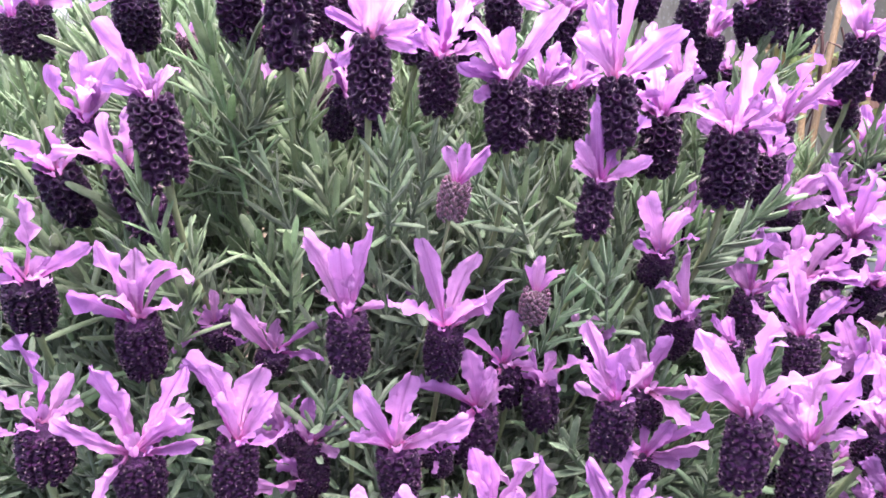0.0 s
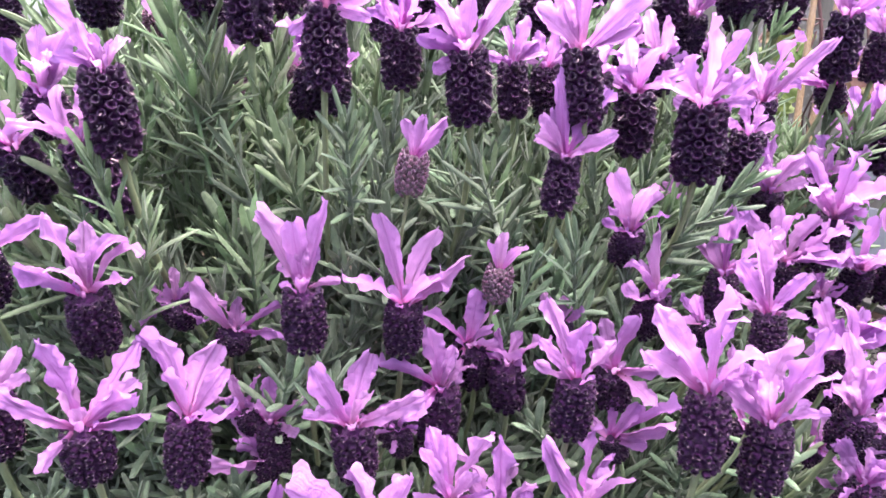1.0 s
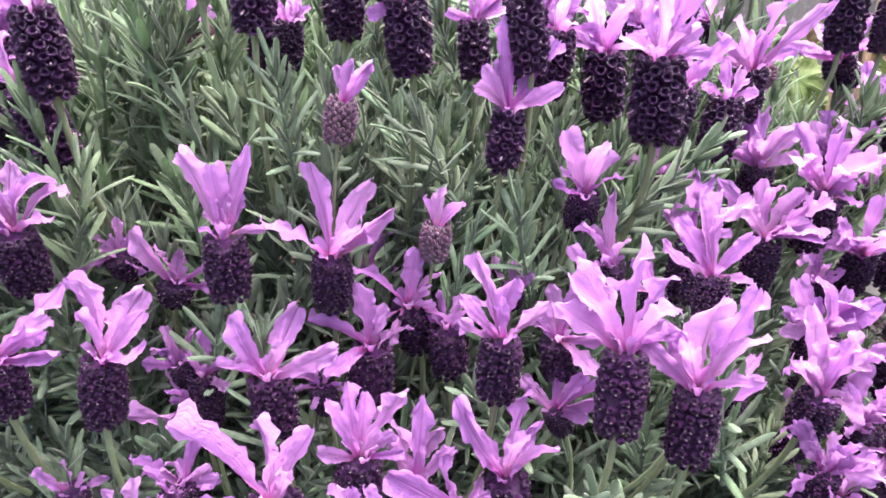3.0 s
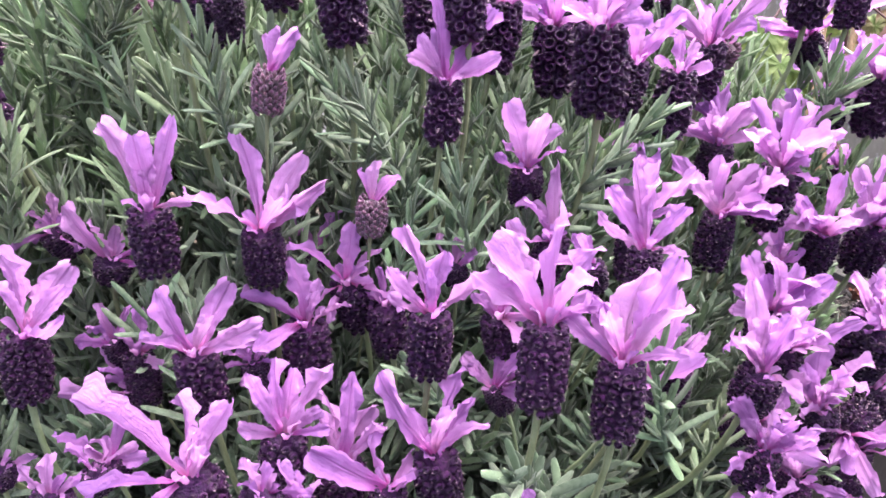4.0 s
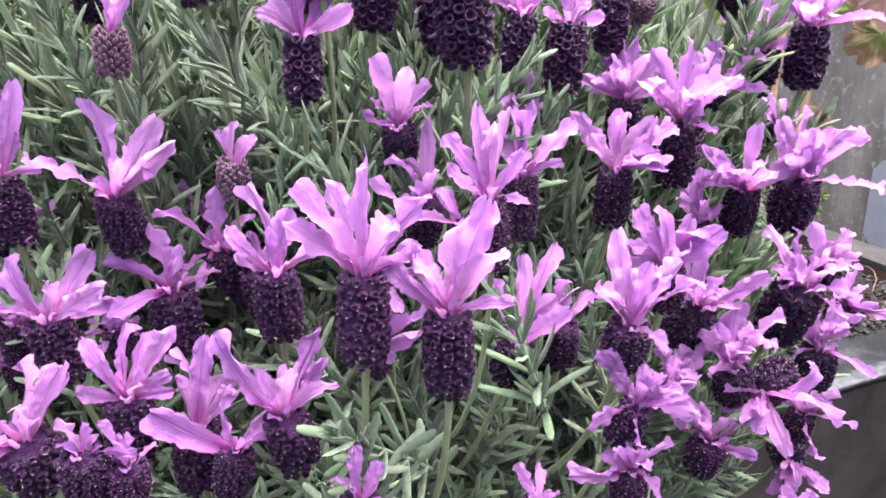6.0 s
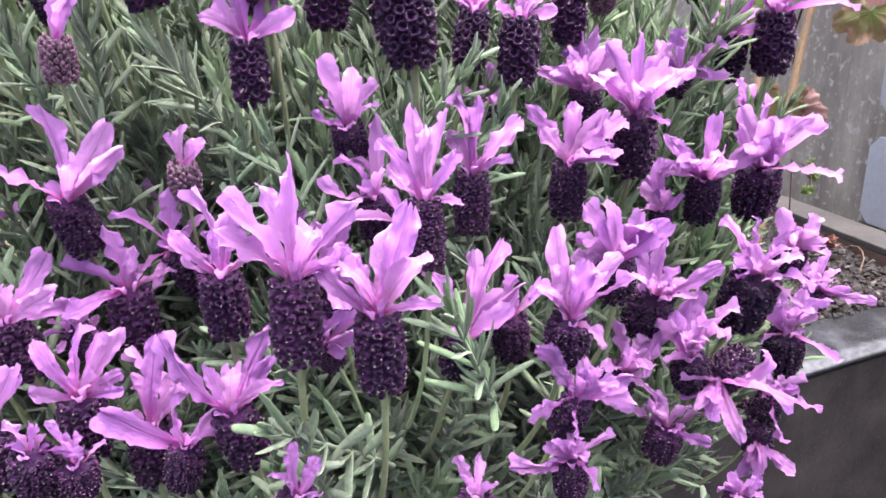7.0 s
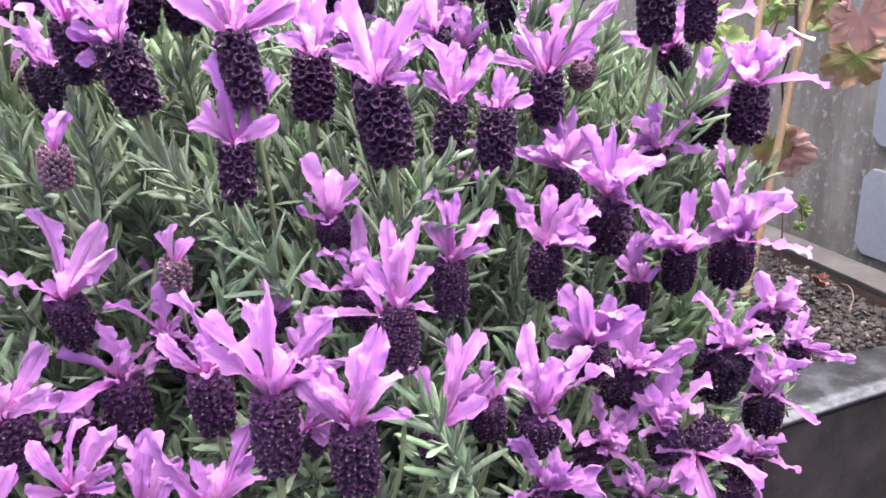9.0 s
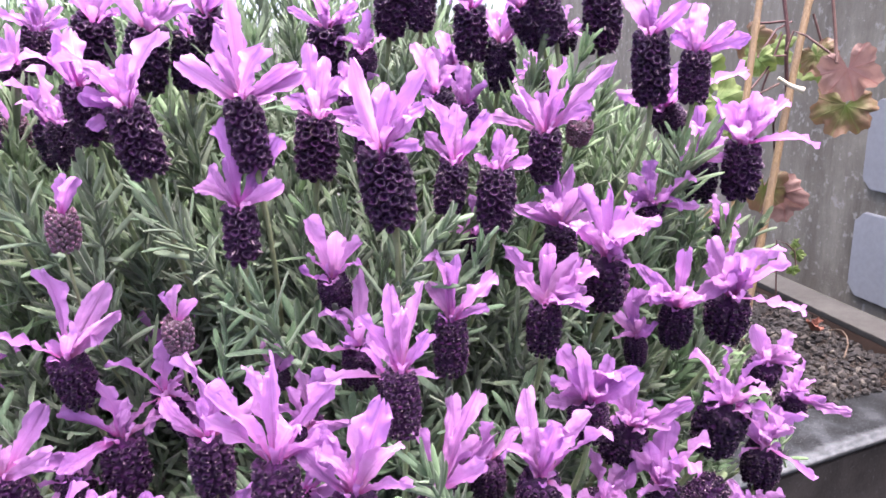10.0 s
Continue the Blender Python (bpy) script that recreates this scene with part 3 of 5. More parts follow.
def lavender(neck, lean, nod, long, wide, bracts, young=False, stalk=75):
    """One flower: neck is where spike and bracts meet; lean to +x and nod to the front in degrees; sizes in mm;
    bracts as (angle from the spike's axis to +x, angle to the front, length)."""
    flower_count[0] += 1
    rng = random.Random(flower_count[0] * 7 + 1)
    nod_r, lean_r = radians(nod), radians(lean)
    axis = Vector((math.sin(lean_r) * math.cos(nod_r), -math.sin(nod_r), math.cos(lean_r) * math.cos(nod_r)))
    side = Vector((1, 0, 0))
    y = axis.cross(side).normalized()
    x = y.cross(axis)
    turn = Matrix((x, y, axis)).transposed().to_4x4()
    neck = Vector(neck)
    long, wide = long / 1000, wide / 1000
    foot = neck - axis * long
    SPIKE_AXES.append((foot.copy(), neck.copy(), wide))
    if young:
        label, look_of = "young lavender flower, slim mauve-brown spike, short pale bracts", "slim mauve-brown spike of closed buds"
    elif len(bracts) >= 5:
        label, look_of = "lavender flower, dark purple spike with a full mauve tuft", "dark purple spike of ringed calyxes"
    elif abs(lean) > 35 or nod > 38:
        label, look_of = "leaning lavender flower, dark purple spike, mauve bracts", "dark purple spike of ringed calyxes"
    else:
        label, look_of = "upright lavender flower, dark purple spike, long mauve bracts", "dark purple spike of ringed calyxes"
    root = thing("lavender_flower", label, "flower", "lavender flowers")
    root.matrix_world = Matrix.Translation(foot)
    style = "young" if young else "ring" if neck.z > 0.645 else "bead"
    if not young and long > 0.017 and neck.y < 0.268 and neck.x > -0.07 and split_count[0] < 32:
        # the nearest spikes: each calyx a piece of its own
        split_count[0] += 1
        b = Build()
        spike_core(b, long / wide)
        sp = part("spike", b.mesh("spike", CALYX), root, look_of)
        sp.matrix_local = turn @ Matrix.Rotation(rng.uniform(0, 6.28), 4, "Z") @ Matrix.Scale(wide, 4)
        for k, m in spike_layout(rng.randrange(999), style, long / wide):
            part("calyx", CALYX_MESHES[style][k], sp).matrix_local = m
    else:
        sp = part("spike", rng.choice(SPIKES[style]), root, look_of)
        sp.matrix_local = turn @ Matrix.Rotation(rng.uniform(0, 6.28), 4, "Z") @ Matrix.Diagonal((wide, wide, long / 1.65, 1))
    # stalk into the bush
    b = Build()
    inward = Vector((BUSH[0].x - foot.x, BUSH[0].y - foot.y, 0)).normalized()
    pts, p, d = [], Vector((0, 0, 0.0008)), -axis
    steps = 7
    for k in range(steps + 1):
        pts.append(p.copy())
        d = (d * 0.72 + (Vector((0, 0, -1)) + inward * (0.5 + 0.12 * k)).normalized() * 0.28).normalized()
        p = p + d * (stalk / 1000 / steps)
    thick = 0.00102 * (0.8 if young else 1.0) * min(1.25, wide / 0.0145)
    b.tube(pts, [thick * (1.25 if k == 0 else 1.0) for k in range(steps + 1)], 5)
    part("stalk", b.mesh("stalk", STALK), root)
    # bracts; the tufts towards the corner of the planter are fuller
    full = neck.x > 0.165 and neck.z < 0.66 and not young
    for a, o, length in bracts:
        ar, orr = radians(a), radians(o)
        go = Vector((math.sin(ar) * math.cos(orr), -math.sin(orr), math.cos(ar) * math.cos(orr)))
        face = Vector((math.sin(ar) * 0.45 + rng.uniform(-0.35, 0.35), -0.9 if rng.random() < 0.7 else 0.8, -0.25))
        face = (face - go * face.dot(go)).normalized()
        across = face.cross(go)
        m = Matrix((across, face, go)).transposed().to_4x4()
        low = o > 14 and abs(a) > 80
        mesh = rng.choice(CALM_BRACTS if length > 19 or low else BRACTS)
        size = length / 1000 * (1.03 if not low else 1.0) * (1.12 if full and length < 24 else 1.0)
        broad = min(0.0205, size) * rng.uniform(0.85, 1.15) * (1.15 if full and size < 0.022 else 0.98) * (1.25 if size < 0.012 else 1.0) * (0.92 if size > 0.026 else 1.0)
        off = Vector((math.sin(ar), -math.sin(orr), 0)) * wide * 0.13
        bo = part("bract", mesh, root)
        bo.matrix_local = Matrix.Translation(axis * (long - 0.0016)) @ turn @ Matrix.Translation(off) @ m @ Matrix.Diagonal((broad, size, size, 1))
    # short rosy scales round the neck
    for k in range(0 if young else 4):
        spin = 2 * math.pi * (k + rng.uniform(-0.4, 0.4)) / 4
        tilt = Matrix.Rotation(spin, 4, "Z") @ Matrix.Translation((0, wide * 0.13, long - 0.0030)) @ Matrix.Rotation(radians(-rng.uniform(8, 48)), 4, "X")
        part("collar_scale", rng.choice(COLLAR), root, "short rosy scale at the neck").matrix_local = turn @ tilt @ Matrix.Scale(rng.uniform(0.0045, 0.0080) * wide / 0.0155, 4)
    # further bracts that fill the tuft from behind
    mean = sum(q[2] for q in bracts) / len(bracts) / 1000
    for k in range(0 if young else 7 if full else 5 if neck.z > 0.655 else 2):
        a, o = rng.uniform(-78, 78), rng.uniform(-48, (44 if full else 6) if k else 30)
        tall_one = full and k < 3
        if tall_one:
            a, o = rng.uniform(-40, 40), rng.uniform(-15, 25)
        ar, orr = radians(a), radians(o)
        go = Vector((math.sin(ar) * math.cos(orr), -math.sin(orr), math.cos(ar) * math.cos(orr)))
        face = Vector((rng.uniform(-0.7, 0.7), -1, -0.2))
        face = (face - go * face.dot(go)).normalized()
        m = Matrix((face.cross(go), face, go)).transposed().to_4x4()
        size = min(0.025, mean * rng.uniform(0.95, 1.15)) if tall_one else min(0.021, mean * rng.uniform(0.7, 1.05)) if full else min(0.022, mean * rng.uniform(0.6, 0.98))
        bo = part("bract", rng.choice(BRACTS), root)
        bo.matrix_local = Matrix.Translation(axis * (long - 0.0016)) @ turn @ m @ Matrix.Diagonal((size * (1.0 if tall_one else 1.3 if full else 1.0), size, size, 1))
    return root


lavender((0.0049, 0.2408, 0.6941), 3, 5, 24.7, 14.4, [(-27, -9, 17.2), (1, 21, 20.8), (26, 20, 20.6), (-135, 26, 12.0), (99, 16, 12.7)])
lavender((0.0263, 0.2623, 0.6890), 2, 18, 21.2, 14.2, [(-34, 10, 16.7), (0, -2, 18.0), (19, 10, 20.9), (78, -21, 14.3)])
lavender((0.0474, 0.2531, 0.6821), -4, 14, 24.8, 16.0, [(-24, 9, 22.1), (-6, -34, 14.5), (30, 5, 11.9), (38, -4, 26.5), (-115, 22, 11.1)])
lavender((0.0839, 0.2575, 0.6823), -7, 1, 23.5, 13.7, [(-11, -15, 25.5), (2, -12, 28.7), (13, 15, 30.7), (47, 34, 24.2), (-41, 12, 19.9)])
lavender((0.0806, 0.2544, 0.6483), 5, 8, 20.9, 12.6, [(-33, -8, 15.5), (-13, -4, 26.3), (29, -15, 25.5), (-15, -28, 15.9)])
lavender((0.1162, 0.3024, 0.6671), -5, 14, 26.7, 17.7, [(-53, -34, 12.1), (-11, 3, 21.8), (22, 5, 19.8), (70, -9, 19.7)])
lavender((0.1274, 0.2607, 0.6657), -4, 13, 29.3, 18.9, [(-68, -48, 14.0), (-5, -30, 16.1), (-5, 6, 29.4), (37, -21, 26.2), (77, 26, 12.4)])
lavender((0.0313, 0.2362, 0.6510), 10, 9, 13.8, 9.8, [(-25, -37, 12.2), (5, -13, 12.3), (27, 2, 14.7)], young=True)
lavender((0.0591, 0.2432, 0.6126), 7, 12, 13.0, 9.9, [(-30, -8, 9.8), (-2, -16, 12.3), (32, -3, 11.6)], young=True)
lavender((-0.0023, 0.2228, 0.6133), 1, 9, 22.6, 14.8, [(-27, -9, 25.6), (-5, -5, 20.6), (16, -16, 26.7), (85, -20, 9.3), (11, -26, 13.6)])
lavender((0.0280, 0.2287, 0.6064), 4, 21, 22.0, 14.3, [(-48, 14, 22.3), (-22, -36, 27.5), (29, -46, 24.3), (52, -21, 22.0)])
lavender((-0.0596, 0.2351, 0.6764), -2, 9, 26.9, 16.2, [(-31, -7, 24.3), (-15, 1, 13.9), (42, -8, 11.1), (-13, -1, 7.7)])
lavender((-0.0636, 0.2174, 0.6137), 7, 22, 24.1, 15.3, [(-52, 8, 17.8), (-18, -10, 25.5), (-5, -29, 19.9), (51, -19, 18.8), (34, -43, 17.6), (-10, -15, 11.0)])
lavender((-0.1004, 0.2528, 0.6513), 6, 38, 25.0, 15.9, [(-31, 6, 15.1), (-8, -29, 12.8), (52, -26, 10.1), (-53, -20, 15.7)])
lavender((-0.0934, 0.2635, 0.6668), 16, 36, 17.2, 15.2, [(-35, -24, 18.6), (-27, -57, 22.8), (17, -43, 21.9), (15, -23, 12.6)])
lavender((-0.0782, 0.2527, 0.6529), -16, 11, 28.9, 17.0, [(-48, 6, 19.6), (3, -9, 18.2), (31, 1, 19.3), (-14, 24, 15.3)])
lavender((-0.0960, 0.2213, 0.6243), 14, 24, 20.8, 16.2, [(-24, -4, 19.5), (-35, -54, 24.8), (41, -58, 7.2), (53, -22, 18.4)])
lavender((-0.0582, 0.1954, 0.5830), 4, 14, 19.4, 15.2, [(-58, 1, 21.2), (-33, -25, 25.4), (-42, -50, 17.4), (29, -68, 26.0), (78, -11, 15.9), (-133, 69, 11.9)])
lavender((-0.0335, 0.2060, 0.5804), 7, 4, 23.1, 14.5, [(-55, -35, 29.1), (-29, -22, 22.8), (7, -56, 22.3), (30, -22, 15.9)])
lavender((-0.0838, 0.1982, 0.5903), 11, 13, 21.0, 16.3, [(-64, -10, 15.1), (-50, -43, 26.1), (15, -44, 13.5), (-71, 34, 9.0)])
lavender((0.0123, 0.2112, 0.5744), -4, 11, 21.6, 15.1, [(-30, -20, 19.8), (22, -61, 21.9), (93, -30, 18.3), (-59, 13, 13.1), (64, 3, 22.5)])
lavender((0.0396, 0.2324, 0.5761), 5, 9, 25.1, 16.5, [(-71, 1, 18.9), (-14, -8, 20.3), (11, -12, 13.9), (76, -36, 12.7), (-94, 60, 18.0)])
lavender((0.0488, 0.2462, 0.5847), -8, 30, 24.3, 15.0, [(-45, -13, 20.5), (15, -24, 19.4), (72, -49, 13.3), (-91, 56, 14.3), (-151, 69, 12.1), (109, 22, 19.9)])
lavender((0.0621, 0.2440, 0.5788), -4, 16, 22.1, 14.7, [(-74, -46, 10.4), (42, -52, 10.9), (49, 6, 17.6)])
lavender((-0.0312, 0.2494, 0.5883), 20, 21, 10.3, 13.1, [(-48, -8, 21.6), (-12, -66, 8.9), (64, -35, 19.1), (74, 7, 15.6)])
lavender((-0.0536, 0.2525, 0.5969), -17, 34, 12.3, 13.9, [(-41, -14, 10.5), (16, -31, 12.5), (-62, 51, 13.9), (115, 25, 12.3), (-97, 24, 6.9)])
lavender((-0.0181, 0.2347, 0.5620), -4, 1, 20.5, 12.0, [(-57, -2, 15.1), (-1, -27, 14.0), (68, -19, 11.7), (108, 22, 9.5)])
lavender((0.0988, 0.2442, 0.5757), -10, 14, 18.0, 14.4, [(1, -29, 17.3), (33, -16, 19.9), (72, 20, 19.1), (111, 56, 17.0)])
lavender((-0.0253, 0.2747, 0.7128), 4, 10, 29.8, 17.5, [(-17, 14, 20.8), (10, 19, 25.7), (31, 15, 23.0)])
lavender((-0.0439, 0.2811, 0.7151), 6, 24, 24.2, 16.5, [(-34, -28, 16.2), (12, 5, 20.4), (37, 3, 18.6)])
lavender((-0.0785, 0.2801, 0.7082), 25, 42, 23.7, 17.1, [(-43, -22, 15.3), (-4, -28, 18.1), (-97, 46, 13.1)])
lavender((-0.1306, 0.3122, 0.7065), 13, 14, 22.2, 14.5, [(-24, 1, 14.0), (7, -4, 18.8), (31, -22, 12.9)])
lavender((-0.1394, 0.3113, 0.7022), 15, 17, 15.5, 11.0, [(-10, 12, 12.8), (10, -20, 14.8)])
lavender((0.0514, 0.3092, 0.7133), -11, 48, 22.4, 15.8, [(-21, -16, 17.6), (13, -37, 16.5), (72, -39, 12.4), (94, 33, 17.8)])
lavender((0.1727, 0.3610, 0.7132), -33, 37, 23.3, 15.9, [(-31, -17, 14.4), (19, -35, 13.7), (84, -21, 10.3)])
lavender((0.1825, 0.3607, 0.7183), -17, 11, 23.2, 14.5, [(-13, -3, 12.7), (23, 25, 13.1)])
lavender((0.2285, 0.3590, 0.7000), -6, 14, 32.0, 17.6, [(-24, -5, 20.4), (19, -20, 20.1), (66, -1, 12.1), (48, 15, 17.4)])
lavender((-0.0231, 0.3317, 0.6756), 11, 20, 11.8, 10.3, [(-38, -1, 11.6), (3, -19, 11.7), (55, -13, 11.2)], young=True)
lavender((-0.0753, 0.3180, 0.6957), 7, 23, 10.6, 9.1, [(-21, 11, 6.7), (19, -22, 7.2)], young=True)
lavender((0.1097, 0.1913, 0.5960), 2, -2, 24.1, 13.9, [(-37, 6, 23.5), (-30, -30, 24.8), (4, 7, 26.7), (38, -37, 24.3), (56, -35, 13.1), (-55, 2, 19.6)])
lavender((0.1287, 0.1930, 0.5858), 1, 4, 23.3, 14.1, [(-51, -12, 18.0), (-22, -9, 15.1), (13, -21, 22.9), (18, 0, 29.0), (35, 3, 20.2), (78, -1, 13.5)])
lavender((0.0801, 0.2141, 0.5882), 3, 8, 22.4, 14.4, [(-23, -29, 24.0), (8, -25, 16.6), (61, -36, 16.0), (-43, -5, 16.4)])
lavender((0.1074, 0.2616, 0.6204), 4, 36, 17.4, 12.9, [(-26, -33, 21.4), (10, -18, 19.4), (43, -32, 15.1), (-64, -11, 10.3)])
lavender((0.0424, 0.1973, 0.5586), 7, 6, 22.5, 14.8, [(-31, -3, 18.7), (-30, -46, 19.9), (-12, -55, 17.2), (26, -19, 21.6), (77, -13, 9.8), (-70, 21, 10.3)])
lavender((0.0824, 0.2024, 0.5512), -4, 15, 21.5, 15.1, [(-24, -6, 28.6), (28, -57, 24.1), (44, -42, 16.6), (-40, -37, 13.4)])
lavender((0.1377, 0.2199, 0.6071), -1, -7, 21.0, 11.5, [(-32, 4, 19.0), (-7, -14, 24.1), (5, 7, 19.0), (14, -28, 26.4), (99, 11, 9.1)])
lavender((0.1168, 0.2552, 0.5984), 10, 27, 20.5, 13.6, [(-57, 14, 18.5), (-45, -22, 16.0), (-8, -37, 23.5), (-54, -32, 13.5)])
lavender((0.1894, 0.3310, 0.6225), 1, 15, 24.6, 16.5, [(-65, 2, 19.9), (-10, -30, 23.4), (13, -38, 23.0), (66, 1, 12.5)])
lavender((0.2056, 0.3038, 0.6154), -4, 34, 30.6, 19.5, [(-28, -50, 27.4), (3, -18, 28.3), (23, -23, 24.5), (52, -19, 19.9), (84, 31, 9.3)])
lavender((0.1810, 0.2930, 0.6001), 2, 11, 23.5, 15.2, [(-43, -39, 27.2), (4, -42, 20.9), (40, 10, 21.6), (66, -15, 13.3)])
lavender((0.2400, 0.3333, 0.5836), -4, 29, 25.2, 16.5, [(-47, -36, 20.6), (5, -17, 23.5), (66, -20, 18.6)])
lavender((0.2635, 0.3376, 0.5869), -5, 31, 28.6, 21.5, [(-19, -42, 21.8), (10, -37, 23.6), (60, -37, 27.1), (40, 5, 27.8), (72, 32, 23.8)])
lavender((0.2337, 0.3648, 0.6229), 0, 38, 11.4, 14.1, [(-32, -19, 16.6), (-1, -52, 17.2), (44, -8, 19.0), (80, 13, 16.3), (72, 28, 10.8)])
lavender((0.2631, 0.3936, 0.6390), -5, 30, 26.0, 18.0, [(-56, -33, 21.1), (-5, -30, 25.6), (28, -30, 25.6), (-59, -20, 13.4)])
lavender((0.2793, 0.3861, 0.6483), -4, 13, 29.8, 19.6, [(-13, -19, 17.7), (7, -3, 24.0), (31, 18, 26.6), (80, 35, 29.6), (47, -22, 16.4)])
lavender((0.1773, 0.2279, 0.5674), 5, 19, 16.6, 15.1, [(-14, -30, 26.5), (26, -48, 13.6), (48, -39, 20.6), (73, -34, 24.6), (95, 41, 9.4)])
lavender((0.1952, 0.2701, 0.5712), -4, 18, 18.4, 16.7, [(-24, -18, 18.7), (-4, -21, 18.2), (31, -23, 15.2), (49, -1, 18.3), (-73, 7, 11.6)])
lavender((0.2161, 0.2962, 0.5459), 18, 25, 22.1, 18.9, [(-54, -67, 14.6), (-9, -34, 19.5), (30, 2, 23.8), (63, 9, 11.0)])
lavender((0.1795, 0.2207, 0.5461), 18, 14, 16.5, 11.8, [(-53, -15, 16.5), (-4, -41, 10.9), (59, -22, 14.3), (87, -8, 13.9), (-111, 30, 13.5), (168, 67, 9.7)])
lavender((0.1769, 0.2145, 0.5297), -1, 11, 15.8, 11.8, [(-81, 18, 14.8), (-72, -32, 5.9), (84, -31, 12.6), (108, 50, 8.7)])
lavender((0.2273, 0.2873, 0.5237), -8, 18, 16.6, 16.6, [(-30, -20, 16.8), (23, -52, 22.4), (44, -15, 22.6)])
lavender((0.2567, 0.3073, 0.5507), 6, 26, 30.9, 23.4, [(-36, -25, 22.8), (10, -64, 19.2), (50, -42, 19.9), (65, 28, 15.2), (87, 56, 14.9), (-79, -48, 8.3)])
lavender((0.2968, 0.3783, 0.5356), 9, 33, 16.2, 19.5, [(-29, -30, 18.9), (26, -30, 16.5), (62, -8, 12.5)])
lavender((0.3212, 0.4029, 0.5049), -3, 25, 16.3, 18.3, [(-30, -69, 15.0), (11, -16, 19.4), (68, 38, 23.3), (62, 21, 12.2)])
lavender((0.2916, 0.3592, 0.4996), -3, 18, 27.0, 20.9, [(0, -65, 17.9), (13, -13, 20.8), (62, -32, 20.8), (91, 53, 19.6), (-99, 13, 9.2)])
lavender((0.2369, 0.2849, 0.5134), -101, 47, 21.2, 17.4, [(128, -48, 17.7), (97, -11, 21.9), (54, 30, 19.2), (-85, -51, 8.4)])
lavender((0.2755, 0.3384, 0.4466), -136, 73, 28.0, 19.2, [(-27, 38, 13.9), (18, 49, 13.8), (68, 20, 15.6)])
lavender((0.2184, 0.2774, 0.4991), 6, 17, 18.1, 15.7, [(-91, -49, 14.5), (-16, -27, 7.4), (79, -21, 20.8), (71, 33, 13.0)])
lavender((0.2045, 0.2848, 0.5179), 38, 33, 16.9, 15.4, [(42, -46, 18.4), (-51, -65, 16.6), (81, 41, 13.2)])
lavender((0.1590, 0.2518, 0.5577), -1, 18, 18.9, 14.6, [(72, -44, 14.0), (-37, -18, 6.9), (10, -18, 14.2)])
lavender((0.1459, 0.2354, 0.5573), 16, 17, 15.9, 14.4, [(-40, -24, 23.4), (-7, -64, 29.5), (11, -39, 31.6), (48, -41, 22.5), (48, -25, 15.2)])
lavender((0.1468, 0.2723, 0.6023), 3, 5, 23.8, 14.3, [(-9, 8, 27.9), (4, 7, 25.8), (35, 8, 24.6), (59, 2, 12.5), (-42, -29, 13.2)])
lavender((0.1523, 0.3444, 0.6162), 7, 18, 22.0, 16.2, [(-72, 8, 15.7), (-14, -20, 17.1), (93, 24, 1.7)])
lavender((0.1640, 0.3039, 0.6515), 5, 8, 26.0, 16.0, [(-1, -35, 15.1), (-63, -16, 8.8), (80, -22, 11.6), (23, -34, 12.8)])
lavender((0.1475, 0.3026, 0.6543), 11, 7, 22.0, 13.4, [(-32, -30, 27.0), (-7, -33, 23.0), (25, 0, 22.2), (20, -33, 13.2)])
lavender((0.1830, 0.3360, 0.6615), -0, 15, 22.9, 15.2, [(-79, -25, 25.3), (-28, 7, 23.8), (13, 6, 31.8), (24, -2, 20.5), (45, -8, 37.3)])
lavender((0.0980, 0.2928, 0.6746), 10, 14, 26.0, 17.5, [(-68, -3, 12.0), (3, -15, 20.7), (19, -41, 16.4), (79, -13, 12.9)])
lavender((0.0866, 0.3571, 0.7101), 10, 23, 25.7, 18.8, [(-58, 16, 16.4), (-5, -5, 17.4), (45, 1, 16.8), (-21, -10, 12.6)])
lavender((0.0265, 0.3133, 0.7103), 19, 12, 28.1, 18.4, [(-38, 9, 15.2), (-7, -8, 18.7), (41, -37, 16.4), (15, -17, 15.2)])
lavender((0.0385, 0.3245, 0.7074), 16, 15, 24.9, 16.7, [(-27, 11, 12.5), (-5, -36, 15.7), (48, -36, 15.0)])
lavender((-0.0045, 0.3267, 0.7157), 23, 18, 25.0, 18.9, [(-29, 22, 16.6), (-18, -37, 18.8), (32, -18, 16.1)])
lavender((-0.0173, 0.3080, 0.7109), 20, 15, 18.7, 13.4, [(-78, 7, 13.7), (-4, 8, 16.0), (21, -41, 12.5), (56, -56, 10.6)])
lavender((-0.0081, 0.2912, 0.6740), 21, 36, 21.6, 13.9, [(-35, -21, 19.3), (-11, -26, 22.8), (34, -28, 7.2)])
lavender((-0.0456, 0.3211, 0.6752), 13, 15, 13.5, 11.3, [(-12, 13, 14.4), (3, -11, 11.3), (24, -57, 8.5)], young=True)
lavender((0.1166, 0.3651, 0.7259), 12, 24, 24.0, 16.7, [(-31, 13, 18.2), (1, -4, 17.2), (35, -38, 15.7)])
lavender((0.1293, 0.3671, 0.7278), 6, 20, 23.2, 14.7, [(-25, -5, 15.5), (15, 0, 15.2)])
lavender((0.1508, 0.3690, 0.7153), 2, 22, 25.2, 16.9, [(-29, -8, 16.3), (8, -2, 19.5), (47, 1, 13.7)])
lavender((0.1646, 0.3774, 0.6998), 6, 18, 24.2, 15.9, [(-25, 1, 17.1), (10, -34, 21.7), (45, -19, 23.5), (59, -16, 14.5)])
lavender((0.2107, 0.3760, 0.7194), -1, 23, 28.6, 19.4, [(-33, 7, 19.6), (0, -13, 19.1), (42, 17, 14.9)])
